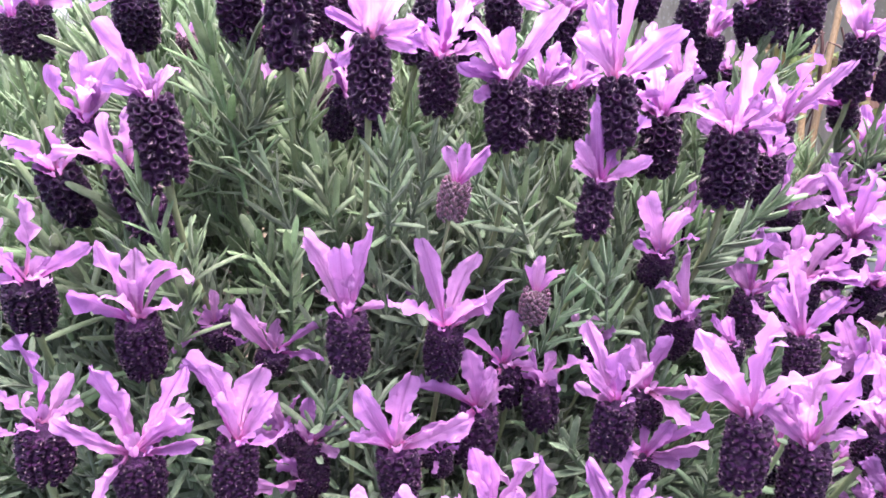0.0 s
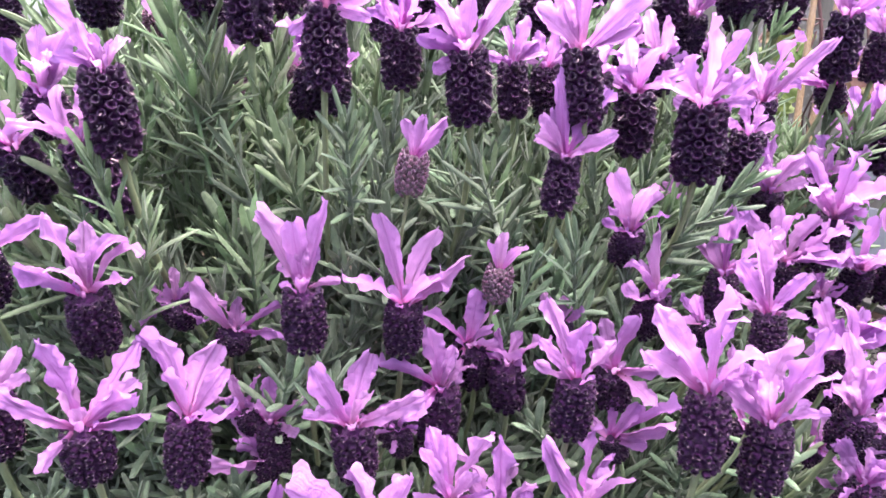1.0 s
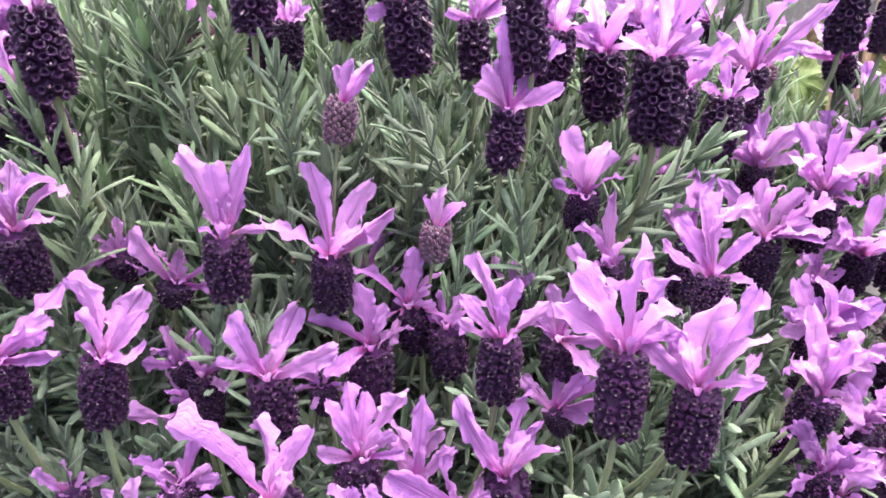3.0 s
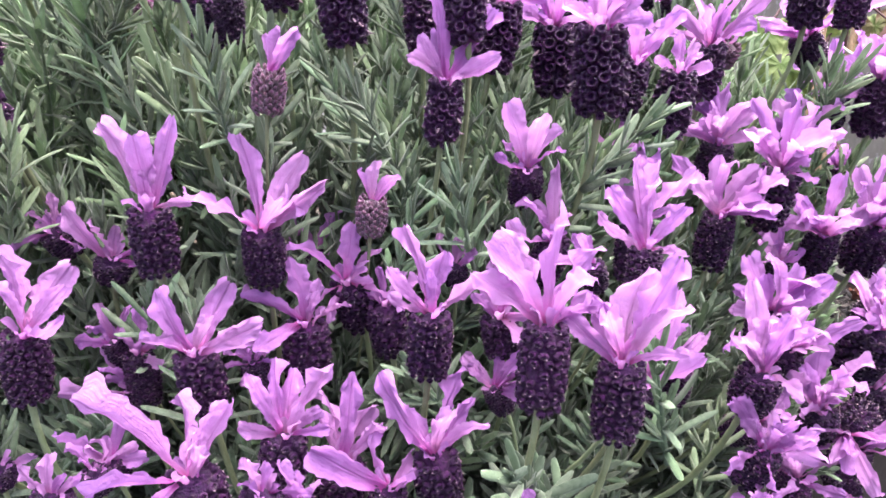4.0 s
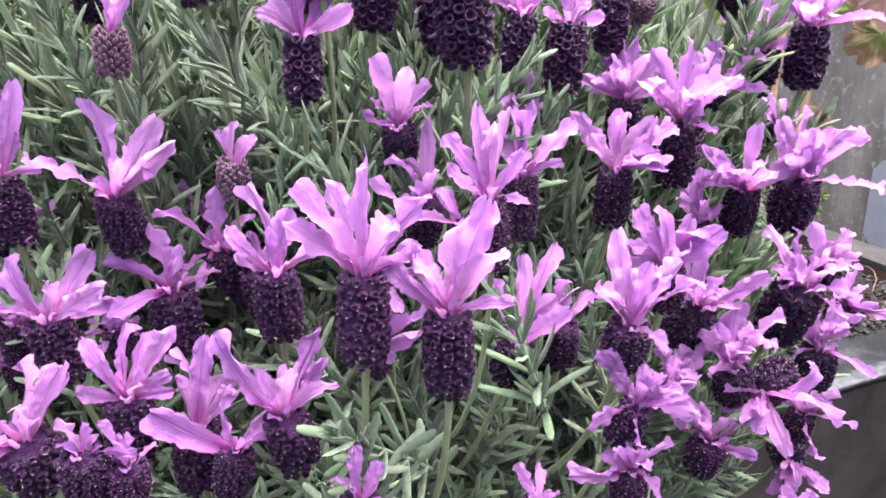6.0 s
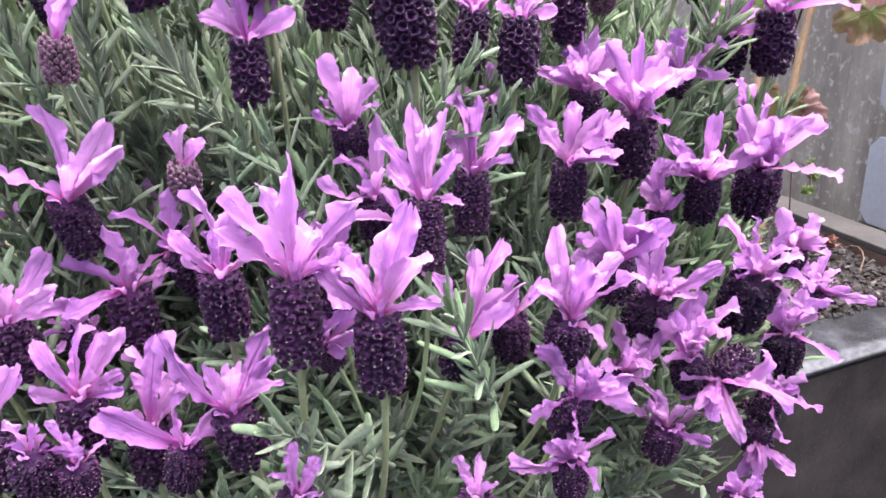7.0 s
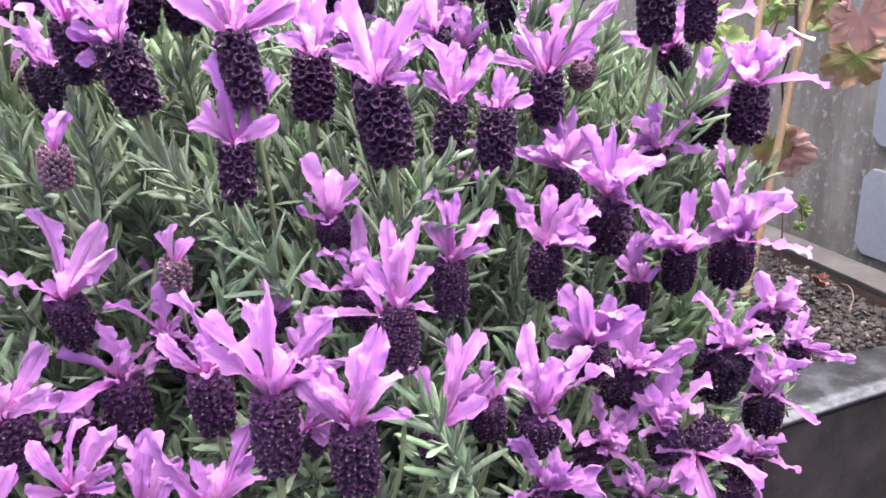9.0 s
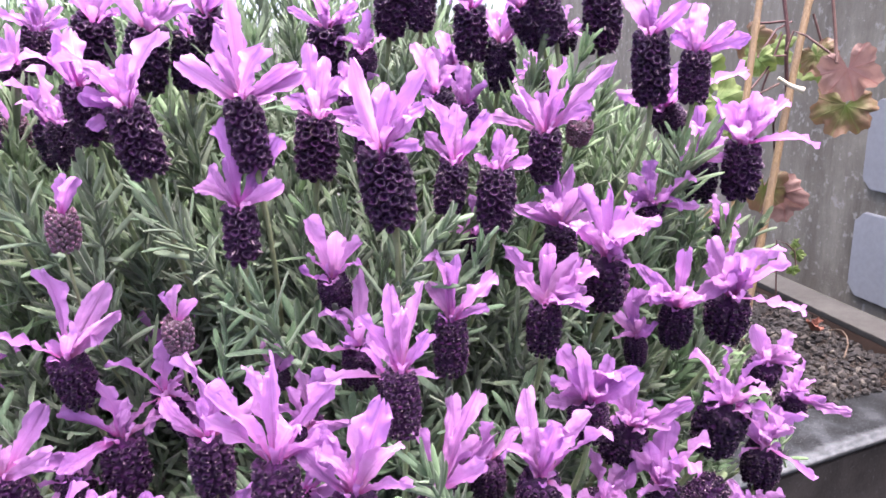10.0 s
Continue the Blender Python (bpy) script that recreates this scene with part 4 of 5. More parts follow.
lavender((0.2489, 0.3613, 0.6916), -2, 12, 23.8, 14.7, [(-25, -35, 17.5), (1, 4, 19.5), (52, -5, 17.4), (70, 24, 19.9)])
lavender((0.1967, 0.4000, 0.7038), 4, 46, 13.8, 11.2, [(-37, -48, 11.0), (13, -60, 11.7), (60, -12, 6.2)])
lavender((0.2392, 0.3843, 0.6654), -44, 33, 18.4, 16.2, [(-47, -16, 16.3), (48, -16, 22.0), (87, 4, 37.8)])
lavender((0.2011, 0.3681, 0.6614), 10, 39, 13.4, 12.1, [(-67, -53, 11.9), (16, -24, 10.0)], young=True)
lavender((0.2222, 0.3320, 0.5702), -5, 20, 17.0, 11.5, [(-26, -61, 14.4), (0, -18, 20.3), (54, -5, 9.2)])
lavender((0.2791, 0.4132, 0.6009), -3, 31, 19.0, 12.8, [(-17, -64, 15.0), (54, -9, 9.2)])
lavender((0.0221, 0.1821, 0.5537), 1, 21, 18.3, 17.4, [(-35, 0, 33.5), (-45, -58, 20.0), (29, -35, 19.4), (-75, 62, 12.3), (-61, 32, 20.8)])
lavender((-0.0197, 0.2339, 0.5485), 5, 20, 12.6, 11.5, [(-45, -30, 19.4), (-19, -51, 8.6), (-61, 32, 20.6), (89, -63, 10.6)])
lavender((-0.0154, 0.1822, 0.5454), 12, 14, 10.9, 12.9, [(-11, -22, 11.1), (-70, -21, 10.5), (38, -34, 5.6)])
lavender((0.0560, 0.2050, 0.5443), 9, 10, 22.9, 16.3, [(-45, -48, 23.5), (-4, -28, 25.3), (24, -56, 17.2), (-51, -43, 12.4)])
lavender((0.0715, 0.1960, 0.5442), 16, 6, 16.6, 11.8, [(-74, 3, 22.4), (-45, -50, 15.2), (28, -61, 10.4), (60, -54, 7.0)])
lavender((0.1086, 0.1791, 0.5428), 13, 6, 13.8, 12.6, [(-21, -28, 12.4), (14, -45, 9.1), (-42, -2, 8.1)])
lavender((0.1506, 0.1963, 0.5302), 3, 8, 15.1, 12.2, [(-36, -36, 10.7), (-1, -67, 10.8), (82, -41, 5.7)])
lavender((0.2341, 0.2394, 0.4989), -7, 9, 12.0, 13.0, [(-17, -25, 7.0), (36, -8, 7.1)])
lavender((0.0436, 0.1749, 0.5561), 9, 12, 15.6, 12.6, [(-21, -5, 10.4), (-18, -57, 6.1), (92, -16, 10.1)])
lavender((0.0512, 0.1791, 0.5498), 12, 12, 12.2, 11.5, [(-27, -5, 13.0), (82, -71, 6.8)])
lavender((0.1023, 0.3556, 0.6977), 9, 44, 12.4, 13.2, [(-31, -7, 9.5), (12, -62, 17.7), (50, -10, 11.5), (-70, -1, 11.0)])
lavender((0.0970, 0.3499, 0.6791), 13, 40, 10.1, 11.7, [(-11, -16, 15.8), (26, -51, 14.3), (72, -47, 14.6)])
lavender((0.1338, 0.3760, 0.6818), 2, 42, 16.3, 14.6, [(-35, -44, 16.1), (-14, -50, 16.4), (26, -50, 15.2), (43, -22, 11.4)])
lavender((0.1402, 0.3892, 0.6894), 6, 43, 12.9, 14.0, [(-19, -15, 19.1), (-10, -27, 10.5), (27, -35, 7.3)])
lavender((0.1470, 0.3643, 0.6714), -2, 40, 10.6, 13.1, [(-28, -32, 13.0), (3, -18, 19.0), (51, -18, 13.0)])
lavender((0.1797, 0.3923, 0.6830), -22, 42, 15.3, 14.0, [(-80, 11, 10.5), (11, -20, 15.6), (54, -20, 8.2)])
lavender((-0.0460, 0.3275, 0.6989), 35, 31, 14.6, 11.3, [(-58, -35, 12.6), (-14, -24, 16.6), (14, -23, 16.2)])
lavender((0.0978, 0.2378, 0.5532), -26, 10, 11.3, 9.6, [(-33, -25, 10.5), (53, -3, 15.2), (74, 11, 25.3), (79, 16, 21.8), (95, 33, 11.7)])
lavender((0.0254, 0.2212, 0.5665), -7, 15, 11.2, 9.5, [(-77, 22, 6.4), (-151, 66, 6.6), (79, 11, 5.2), (42, -50, 5.7)])
lavender((-0.0270, 0.2357, 0.5647), -13, 22, 11.3, 10.0, [(-68, -26, 10.8), (-10, -31, 12.6), (36, -39, 12.0), (-48, 22, 10.4)])
lavender((0.1360, 0.3385, 0.6785), -29, 34, 14.9, 12.2, [(1, -28, 21.7), (18, -14, 19.6), (75, -19, 8.2)])
lavender((0.0277, 0.2895, 0.5804), 3, 28, 9.2, 10.1, [(-53, -28, 19.3), (-29, -28, 10.4), (30, -55, 14.1), (36, -54, 19.0)])
lavender((0.0245, 0.2313, 0.5605), 23, 14, 8.4, 8.5, [(-66, 20, 11.7), (-50, 3, 9.1), (-6, -40, 5.8)])
lavender((0.0023, 0.2830, 0.6757), 7, 17, 17.9, 11.6, [(-30, -14, 10.1), (16, 6, 9.8), (50, -17, 8.1)])
lavender((-0.0126, 0.2034, 0.5420), -4, 16, 8.8, 10.5, [(-47, 0, 16.0), (-31, -4, 7.5), (14, -30, 13.9), (84, -8, 9.2)])
lavender((-0.0460, 0.2018, 0.5382), 7, 12, 7.6, 10.5, [(-57, -4, 11.5), (-48, -37, 8.7), (74, -37, 8.5)])
lavender((0.0838, 0.2594, 0.5872), -3, 25, 9.3, 9.7, [(-43, -54, 12.3), (8, -38, 9.2), (53, -13, 8.3)])
lavender((-0.0131, 0.1974, 0.5423), 4, 17, 8.7, 9.0, [(-41, -6, 10.0), (-36, -48, 8.7), (67, -60, 6.0)])
lavender((0.0668, 0.2986, 0.6774), -4, 8, 21.8, 13.2, [(-15, 12, 14.7), (18, -2, 17.8), (49, -9, 12.1)])
lavender((0.0848, 0.3288, 0.6760), -5, 14, 23.2, 15.2, [(-10, -14, 15.3), (11, 0, 25.6), (62, -7, 9.4)])
lavender((0.2831, 0.3479, 0.4708), 3, 17, 18.6, 15.1, [(69, 30, 18.1), (45, 1, 14.9), (165, 71, 19.4), (79, 6, 10.0), (-36, -36, 13.5)])
lavender((0.1272, 0.2417, 0.5944), -15, 24, 11.5, 9.1, [(-49, 27, 18.2)])

# ---------------------------------------------------------------- canes, lobed-leaf plant, small litter


def bamboo_cane(foot, top, thick):
    b = Build()
    foot, top = Vector(foot), Vector(top)
    pts, rad = [], []
    n = 60
    for k in range(n + 1):
        q = k / n
        pts.append(foot.lerp(top, q) + Vector((0.0012 * math.sin(9 * q), 0.001 * math.sin(7 * q + 1), 0)))
        rad.append(thick * (1.0 - 0.1 * q) * (1.22 if k % 12 == 6 else 1.0))
    b.tube(pts, rad, 10)
    return thing("bamboo_cane", "thin tan bamboo cane stuck upright in the soil", "cane", "bamboo canes", mesh=b.mesh("bamboo_cane", CANE))


def leaf_stalk(pts, thick, parent, name="leaf_stalk"):
    b = Build()
    b.tube(pts, thick, 6)
    return part(name, b.mesh(name, STEM_RED), parent)


def lobed_leaf(at, turn, radius, material, parent, seed, droop=0.35, spin=-90):
    """A round, five-lobed, ruffled leaf; it lies in the local xy plane, its stalk joins at the centre."""
    rng = random.Random(seed)
    b = Build()
    n, ph = 70, rng.uniform(0, 6.28)
    rows = []
    for i in range(9):
        q = i / 8
        row = []
        for j in range(n + 1):
            a = radians(-162) + radians(324) * j / n
            lobe = 0.72 + 0.26 * abs(math.cos(a * 2.5 / 0.9 + 0.5 * math.sin(a + ph))) ** 0.9 + 0.035 * math.sin(a * 19 + ph) * q + 0.10 * noise.noise((a * 2.5, seed, 0))
            r = radius * q * lobe * (1 - 0.18 * (abs(a) / 2.83) ** 2)
            bow = noise.noise((1.1 * q * math.cos(a), 1.1 * q * math.sin(a), seed * 5.3)) + 0.35 * noise.noise((3.0 * q * math.cos(a), 3.0 * q * math.sin(a), seed * 2.1))
            z = radius * (0.012 * math.cos(a * 7) * q - droop * q * q + 0.62 * q * bow + 0.045 * q * q * math.sin(a * 8 + ph))
            row.append((r * math.cos(a), r * math.sin(a), z))
        rows.append(row)
    b.grid(rows)
    ob = part("leaf", b.mesh("leaf", material), parent)
    ob.matrix_local = Matrix.Translation(at) @ pose(0, 0, 0, *turn) @ pose(0, 0, 0, 0, 0, spin)
    return ob


bamboo_cane((0.369, 0.645, 0.415), (0.473, 0.783, 0.875), 0.0036)
bamboo_cane((0.323, 0.556, 0.415), (0.38, 0.677, 0.835), 0.0029)
lobed_plant = thing("foliage_plant", "straggly plant with russet and olive lobed leaves", "plant")
leaf_stalk([(0.414, 0.743, 0.794), (0.414, 0.727, 0.734), (0.417, 0.719, 0.704), (0.415, 0.713, 0.684), (0.423, 0.724, 0.643), (0.409, 0.711, 0.565), (0.393, 0.691, 0.497)], 0.0018, lobed_plant, "stem")
leaf_stalk([(0.413, 0.708, 0.685), (0.401, 0.701, 0.685), (0.393, 0.697, 0.673), (0.376, 0.681, 0.658)], 0.00101, lobed_plant)
leaf_stalk([(0.412, 0.716, 0.715), (0.396, 0.709, 0.714), (0.384, 0.707, 0.714)], 0.00117, lobed_plant)
leaf_stalk([(0.413, 0.709, 0.688), (0.420, 0.715, 0.706), (0.428, 0.709, 0.702), (0.456, 0.690, 0.676)], 0.00101, lobed_plant)
leaf_stalk([(0.445, 0.738, 0.721), (0.451, 0.732, 0.698), (0.457, 0.738, 0.678)], 0.00117, lobed_plant)
leaf_stalk([(0.444, 0.706, 0.758), (0.444, 0.698, 0.730), (0.446, 0.691, 0.702), (0.444, 0.678, 0.677)], 0.00148, lobed_plant)
leaf_stalk([(0.412, 0.719, 0.704), (0.394, 0.704, 0.660), (0.390, 0.704, 0.640)], 0.00101, lobed_plant)
leaf_stalk([(0.409, 0.702, 0.645), (0.410, 0.717, 0.623), (0.419, 0.727, 0.579)], 0.00109, lobed_plant)
leaf_stalk([(0.379, 0.678, 0.607), (0.364, 0.681, 0.628), (0.345, 0.673, 0.644)], 0.00101, lobed_plant)
lobed_leaf((0.453, 0.676, 0.672), (84, 6, -30), 0.028, LEAF_RUSSET, lobed_plant, 1, 0.16, -70)
lobed_leaf((0.463, 0.695, 0.640), (78, -10, -12), 0.030, LEAF_OLIVE, lobed_plant, 2, 0.2, -120)
lobed_leaf((0.426, 0.731, 0.552), (80, 10, -35), 0.028, LEAF_RUSSET, lobed_plant, 3, 0.2, -60)
lobed_leaf((0.408, 0.721, 0.563), (84, -14, -10), 0.026, LEAF_OLIVE, lobed_plant, 4, 0.2, -110)
lobed_leaf((0.426, 0.790, 0.693), (84, 0, -30), 0.026, LEAF_LIME, lobed_plant, 6, 0.2, -100)
lobed_leaf((0.342, 0.664, 0.650), (70, -10, -20), 0.03, LEAF_LIME, lobed_plant, 7, 0.25, -80)
lobed_leaf((0.401, 0.769, 0.702), (70, 25, -40), 0.022, LEAF_OLIVE, lobed_plant, 8, 0.25, -20)
lobed_leaf((0.466, 0.770, 0.678), (78, -15, -20), 0.024, LEAF_LIME, lobed_plant, 9, 0.2, -150)
lobed_leaf((0.335, 0.654, 0.541), (66, 10, -20), 0.024, LEAF_OLIVE, lobed_plant, 11, 0.2, -60)
lobed_leaf((0.386, 0.701, 0.684), (74, 10, -30), 0.017, LEAF_LIME, lobed_plant, 12, 0.25, -80)
lobed_leaf((0.336, 0.695, 0.676), (70, -14, -10), 0.026, LEAF_LIME, lobed_plant, 13, 0.25, -120)
lobed_leaf((0.446, 0.726, 0.684), (80, 6, -35), 0.021, LEAF_OLIVE, lobed_plant, 14, 0.25, -60)
lobed_leaf((0.368, 0.690, 0.632), (72, 14, -25), 0.019, LEAF_LIME, lobed_plant, 15, 0.25, -100)
leaf_stalk([(0.423, 0.729, 0.715), (0.405, 0.715, 0.708), (0.386, 0.701, 0.684)], 0.0011, lobed_plant)
leaf_stalk([(0.372, 0.723, 0.710), (0.354, 0.709, 0.701), (0.336, 0.695, 0.676)], 0.0011, lobed_plant)
leaf_stalk([(0.410, 0.712, 0.660), (0.389, 0.698, 0.653), (0.368, 0.684, 0.630)], 0.0011, lobed_plant)
weed = thing("weed", "small lime-green seedling with a thin stalk", "weed")
leaf_stalk([(0.436, 0.738, 0.42), (0.438, 0.759, 0.499), (0.449, 0.759, 0.494), (0.457, 0.758, 0.486), (0.458, 0.753, 0.466)], 0.0008, weed, "stalk")
lobed_leaf((0.456, 0.761, 0.496), (70, -12, -75), 0.0075, LEAF_LIME, weed, 21, 0.3)
lobed_leaf((0.461, 0.758, 0.482), (70, 0, -60), 0.0075, LEAF_LIME, weed, 22, 0.3)
lobed_leaf((0.458, 0.758, 0.486), (70, 12, -45), 0.0075, LEAF_LIME, weed, 23, 0.3)
lobed_leaf((0.454, 0.753, 0.469), (70, -12, -30), 0.0075, LEAF_LIME, weed, 24, 0.3)
b = Build()
b.tube([(0.404, 0.697, 0.666), (0.414, 0.696, 0.659), (0.421, 0.696, 0.656), (0.426, 0.696, 0.654)], [0.0016, 0.0017, 0.0022, 0.0030], 7)
thing("snapped_twig", "short pale snapped twig caught on the cane", "twig", mesh=b.mesh("twig", TWIG))
dry = thing("dry_leaf", "curled orange-brown dry leaf lying on the soil", "leaf")
lobed_leaf((0.440, 0.664, 0.4385), (20, 25, 30), 0.0095, BARK, dry, 31, -0.5)
lobed_leaf((0.446, 0.667, 0.4405), (-35, 60, 80), 0.008, BARK, dry, 32, -0.4)
b = Build()
b.tube([(0.458, 0.669, 0.434), (0.461, 0.662, 0.438), (0.462, 0.652, 0.441), (0.459, 0.637, 0.442), (0.454, 0.622, 0.44), (0.445, 0.608, 0.434)], 0.0006, 5)
thing("dry_stalk", "thin curved tan stalk lying on the soil", "twig", mesh=b.mesh("dry_stalk", STRAW))

# ---------------------------------------------------------------- the bush: leafy shoots


LEAF_FINE = ((0, 0.55), (0.20, 0.90), (0.50, 1.0), (0.80, 0.92), (0.95, 0.62), (1.0, 0.14))
LEAF_MID = ((0, 0.55), (0.36, 1.0), (0.80, 0.80), (1.0, 0.10))


def leaf(b, at, way, up, length, wide, arch, fine=False):
    """A narrow lavender leaf, grooved along its midrib, its margins rolled under, arched."""
    side = way.cross(up).normalized()
    rows = []
    for q, w in LEAF_FINE if fine else LEAF_MID:
        c = at + way * (length * q * (1 - 0.10 * q * abs(arch))) + up * (arch * length * 0.32 * q * q)
        h = wide * 0.5 * w
        if fine:
            rows.append([c - side * h * 0.96 - up * h * 0.40, c - side * h * 0.76 + up * h * 0.14, c - up * h * 0.22,
                         c + side * h * 0.76 + up * h * 0.14, c + side * h * 0.96 - up * h * 0.40])
        else:
            rows.append([c - side * h - up * h * 0.40, c, c + side * h - up * h * 0.40])
    if b.pieces is None:
        b.grid(rows)
    else:
        b.pieces.append(Build())
        b.pieces[-1].grid(rows)


def shoot(b, at, way, rng, tall, leaf_long=0.0190, fine=False, sparse=False):
    """A leafy shoot: square stem with crossed pairs of leaves and small tufts in their axils."""
    way = way.normalized()
    s = way.orthogonal().normalized()
    spin = rng.uniform(0, 6.28)
    s = Matrix.Rotation(spin, 3, way) @ s
    t = way.cross(s)
    curve = Vector((rng.uniform(-1, 1), rng.uniform(-1, 1), 0.3)) * 0.12 * tall

    def spot(q):
        return at + way * tall * q + curve * q * q

    b.tube([spot(q) for q in (0, 0.35, 0.7, 1.0)], [0.0011, 0.0010, 0.0008, 0.0004], 4)
    nodes = max(4, int(tall / (0.0085 if sparse else 0.0064)))
    for k in range(nodes):
        q = 0.14 + 0.86 * k / (nodes - 1)
        p = spot(q)
        open_by = radians((60 - 42 * q ** 1.5) + rng.uniform(-11, 11))
        grow = leaf_long * (0.55 + 0.58 * math.sin(math.pi * (0.15 + 0.72 * q))) * rng.uniform(0.8, 1.15)
        a0 = (k % 2) * math.pi / 2 + rng.uniform(-0.25, 0.25)
        for half in (0, math.pi):
            out = s * math.cos(a0 + half) + t * math.sin(a0 + half)
            d = (way * math.cos(open_by) + out * math.sin(open_by)).normalized()
            up = (way - d * way.dot(d)).normalized()
            leaf(b, p, d, up, grow * rng.uniform(0.85, 1.1), (0.0029 if fine else 0.0026) * rng.uniform(0.78, 1.2), rng.uniform(-0.7, 0.55), fine)
            if rng.random() < (0.35 if sparse else 0.80) and q < 0.94:
                for _ in range(2 if fine else 1):
                    o2 = (out + (s if rng.random() < 0.5 else t) * rng.uniform(-0.7, 0.7)).normalized()
                    d2 = (way * 0.9 + o2 * 0.6).normalized()
                    up2 = (way - d2 * way.dot(d2)).normalized()
                    leaf(b, p, d2, up2, grow * rng.uniform(0.5, 0.75), 0.0020, 0.3, fine)
    # the tight bunch at the tip
    for k in range(2 if sparse else 5):
        a = spin + k * 1.3
        d = (way + (s * math.cos(a) + t * math.sin(a)) * rng.uniform(0.12, 0.42)).normalized()
        leaf(b, spot(0.96), d, (way - d * way.dot(d)).normalized(), leaf_long * rng.uniform(0.35, 0.62), 0.0019, 0.2, fine)


rng = random.Random(11)
SHOOTS = []
for k in range(14):
    b = Build()
    shoot(b, Vector((0, 0, 0)), Vector((0, 0, 1)), rng, rng.uniform(0.045, 0.062), rng.uniform(0.0175, 0.0215), True)
    SHOOTS.append(b.mesh("leafy_shoot", LEAF))
YOUNG_SHOOTS = []
for me in SHOOTS[:7]:
    me = me.copy()
    me.materials[0] = LEAF_YOUNG
    YOUNG_SHOOTS.append(me)


# shoots whose leaves are pieces of their own, as (stem, leaves), one set for each leaf colour
SPLIT_SHOOTS = {}
for colour in (LEAF, LEAF_YOUNG):
    sets, split_rng = [], random.Random(31)
    for k in range(5):
        b = Build()
        b.pieces = []
        shoot(b, Vector((0, 0, 0)), Vector((0, 0, 1)), split_rng, split_rng.uniform(0.045, 0.058), split_rng.uniform(0.0180, 0.0215), True)
        sets.append((b.mesh("leafy_shoot", colour), [q.mesh("leaf", colour) for q in b.pieces]))
    SPLIT_SHOOTS[colour.name] = sets


def bush_point(az, el, scale=1.0):
    c, r = BUSH
    n = Vector((math.cos(el) * math.sin(az) / r.x, -math.cos(el) * math.cos(az) / r.y, math.sin(el) / r.z)).normalized()
    p = c + scale * Vector((r.x * math.cos(el) * math.sin(az), -r.y * math.cos(el) * math.cos(az), r.z * math.sin(el)))
    return p, n


def near_spike(p, room):
    for foot, neck, wide in SPIKE_AXES:
        d = neck - foot
        q = max(0.0, min(1.25, (p - foot).dot(d) / d.length_squared))
        if (p - foot - d * q).length < wide * 0.5 + room:
            return True
    return False


def fresh(tip):
    """Share of fresh, lighter shoots: most on the open crown of the bush."""
    return 0.80 if tip.z > 0.61 and tip.x < 0.0 else 0.60 if tip.x > 0.12 and tip.y > 0.36 else 0.30 if tip.z > 0.63 else 0.08


bush = thing("lavender_bush", "dense grey-green lavender bush with narrow leaves, growing in the planter", "shrub")
rng = random.Random(5)
taken, front, rest = [], [], []
tries = 0
while tries < 30000 and len(taken) < 2400:
    tries += 1
    facing = rng.random() < 0.86
    az = rng.uniform(radians(-62), radians(88)) if facing else rng.uniform(radians(88), radians(298))
    el = math.asin(rng.uniform(0.0, 0.97))
    scale = rng.choice((1.0, 0.985, 0.95, 0.91, 0.86)) + rng.uniform(-0.02, 0.012)
    tip, n = bush_point(az, el, scale)
    # low shoots stand further in, so that the flowers overhang dark gaps
    sink = 0.06 * min(1.0, max(0.0, (0.615 - tip.z) / 0.05)) * (2.3 if tip.x < 0.065 else 1.0 if tip.x < 0.17 else 0.4)
    tip, n = bush_point(az, el, scale - sink)
    gap = 0.0125 if facing else 0.03
    if any((tip - o).length < gap for o in taken[-700:]):
        continue
    if near_spike(tip, 0.004):
        continue
    way = (n * 0.75 + Vector((0, 0, 0.75)) + Vector((rng.gauss(0, 0.26), rng.gauss(0, 0.24), rng.gauss(0, 0.2)))).normalized()
    tall = rng.uniform(0.045, 0.062)
    foot = tip - way * tall
    if foot.z < SOIL_Z - 0.01:
        foot.z = SOIL_Z - 0.008
    taken.append(tip)
    near = facing and scale > 0.93 and tip.x > -0.16 and tip.y < 0.42
    (front if near and len(front) < 190 else rest).append((foot, way, tall, not facing))
# a shoulder of shoots towards the canes
shoulder = []
for k in range(900):
    az, up = rng.uniform(radians(-80), radians(170)), rng.uniform(0.0, 0.98)
    grow = rng.choice((1.0, 0.93, 0.84, 0.74))
    n = Vector((math.sqrt(1 - up * up) * math.sin(az), -math.sqrt(1 - up * up) * math.cos(az), up))
    tip = Vector((0.200, 0.500, 0.515)) + grow * Vector((0.085 * n.x, 0.090 * n.y, 0.165 * n.z))
    if any((tip - o).length < 0.012 for o in shoulder) or near_spike(tip, 0.004):
        continue
    shoulder.append(tip)
    way = (n * 0.5 + Vector((rng.gauss(0, 0.25), rng.gauss(0, 0.25), 0.9))).normalized()
    rest.append((tip - way * 0.055, way, 0.055, False))
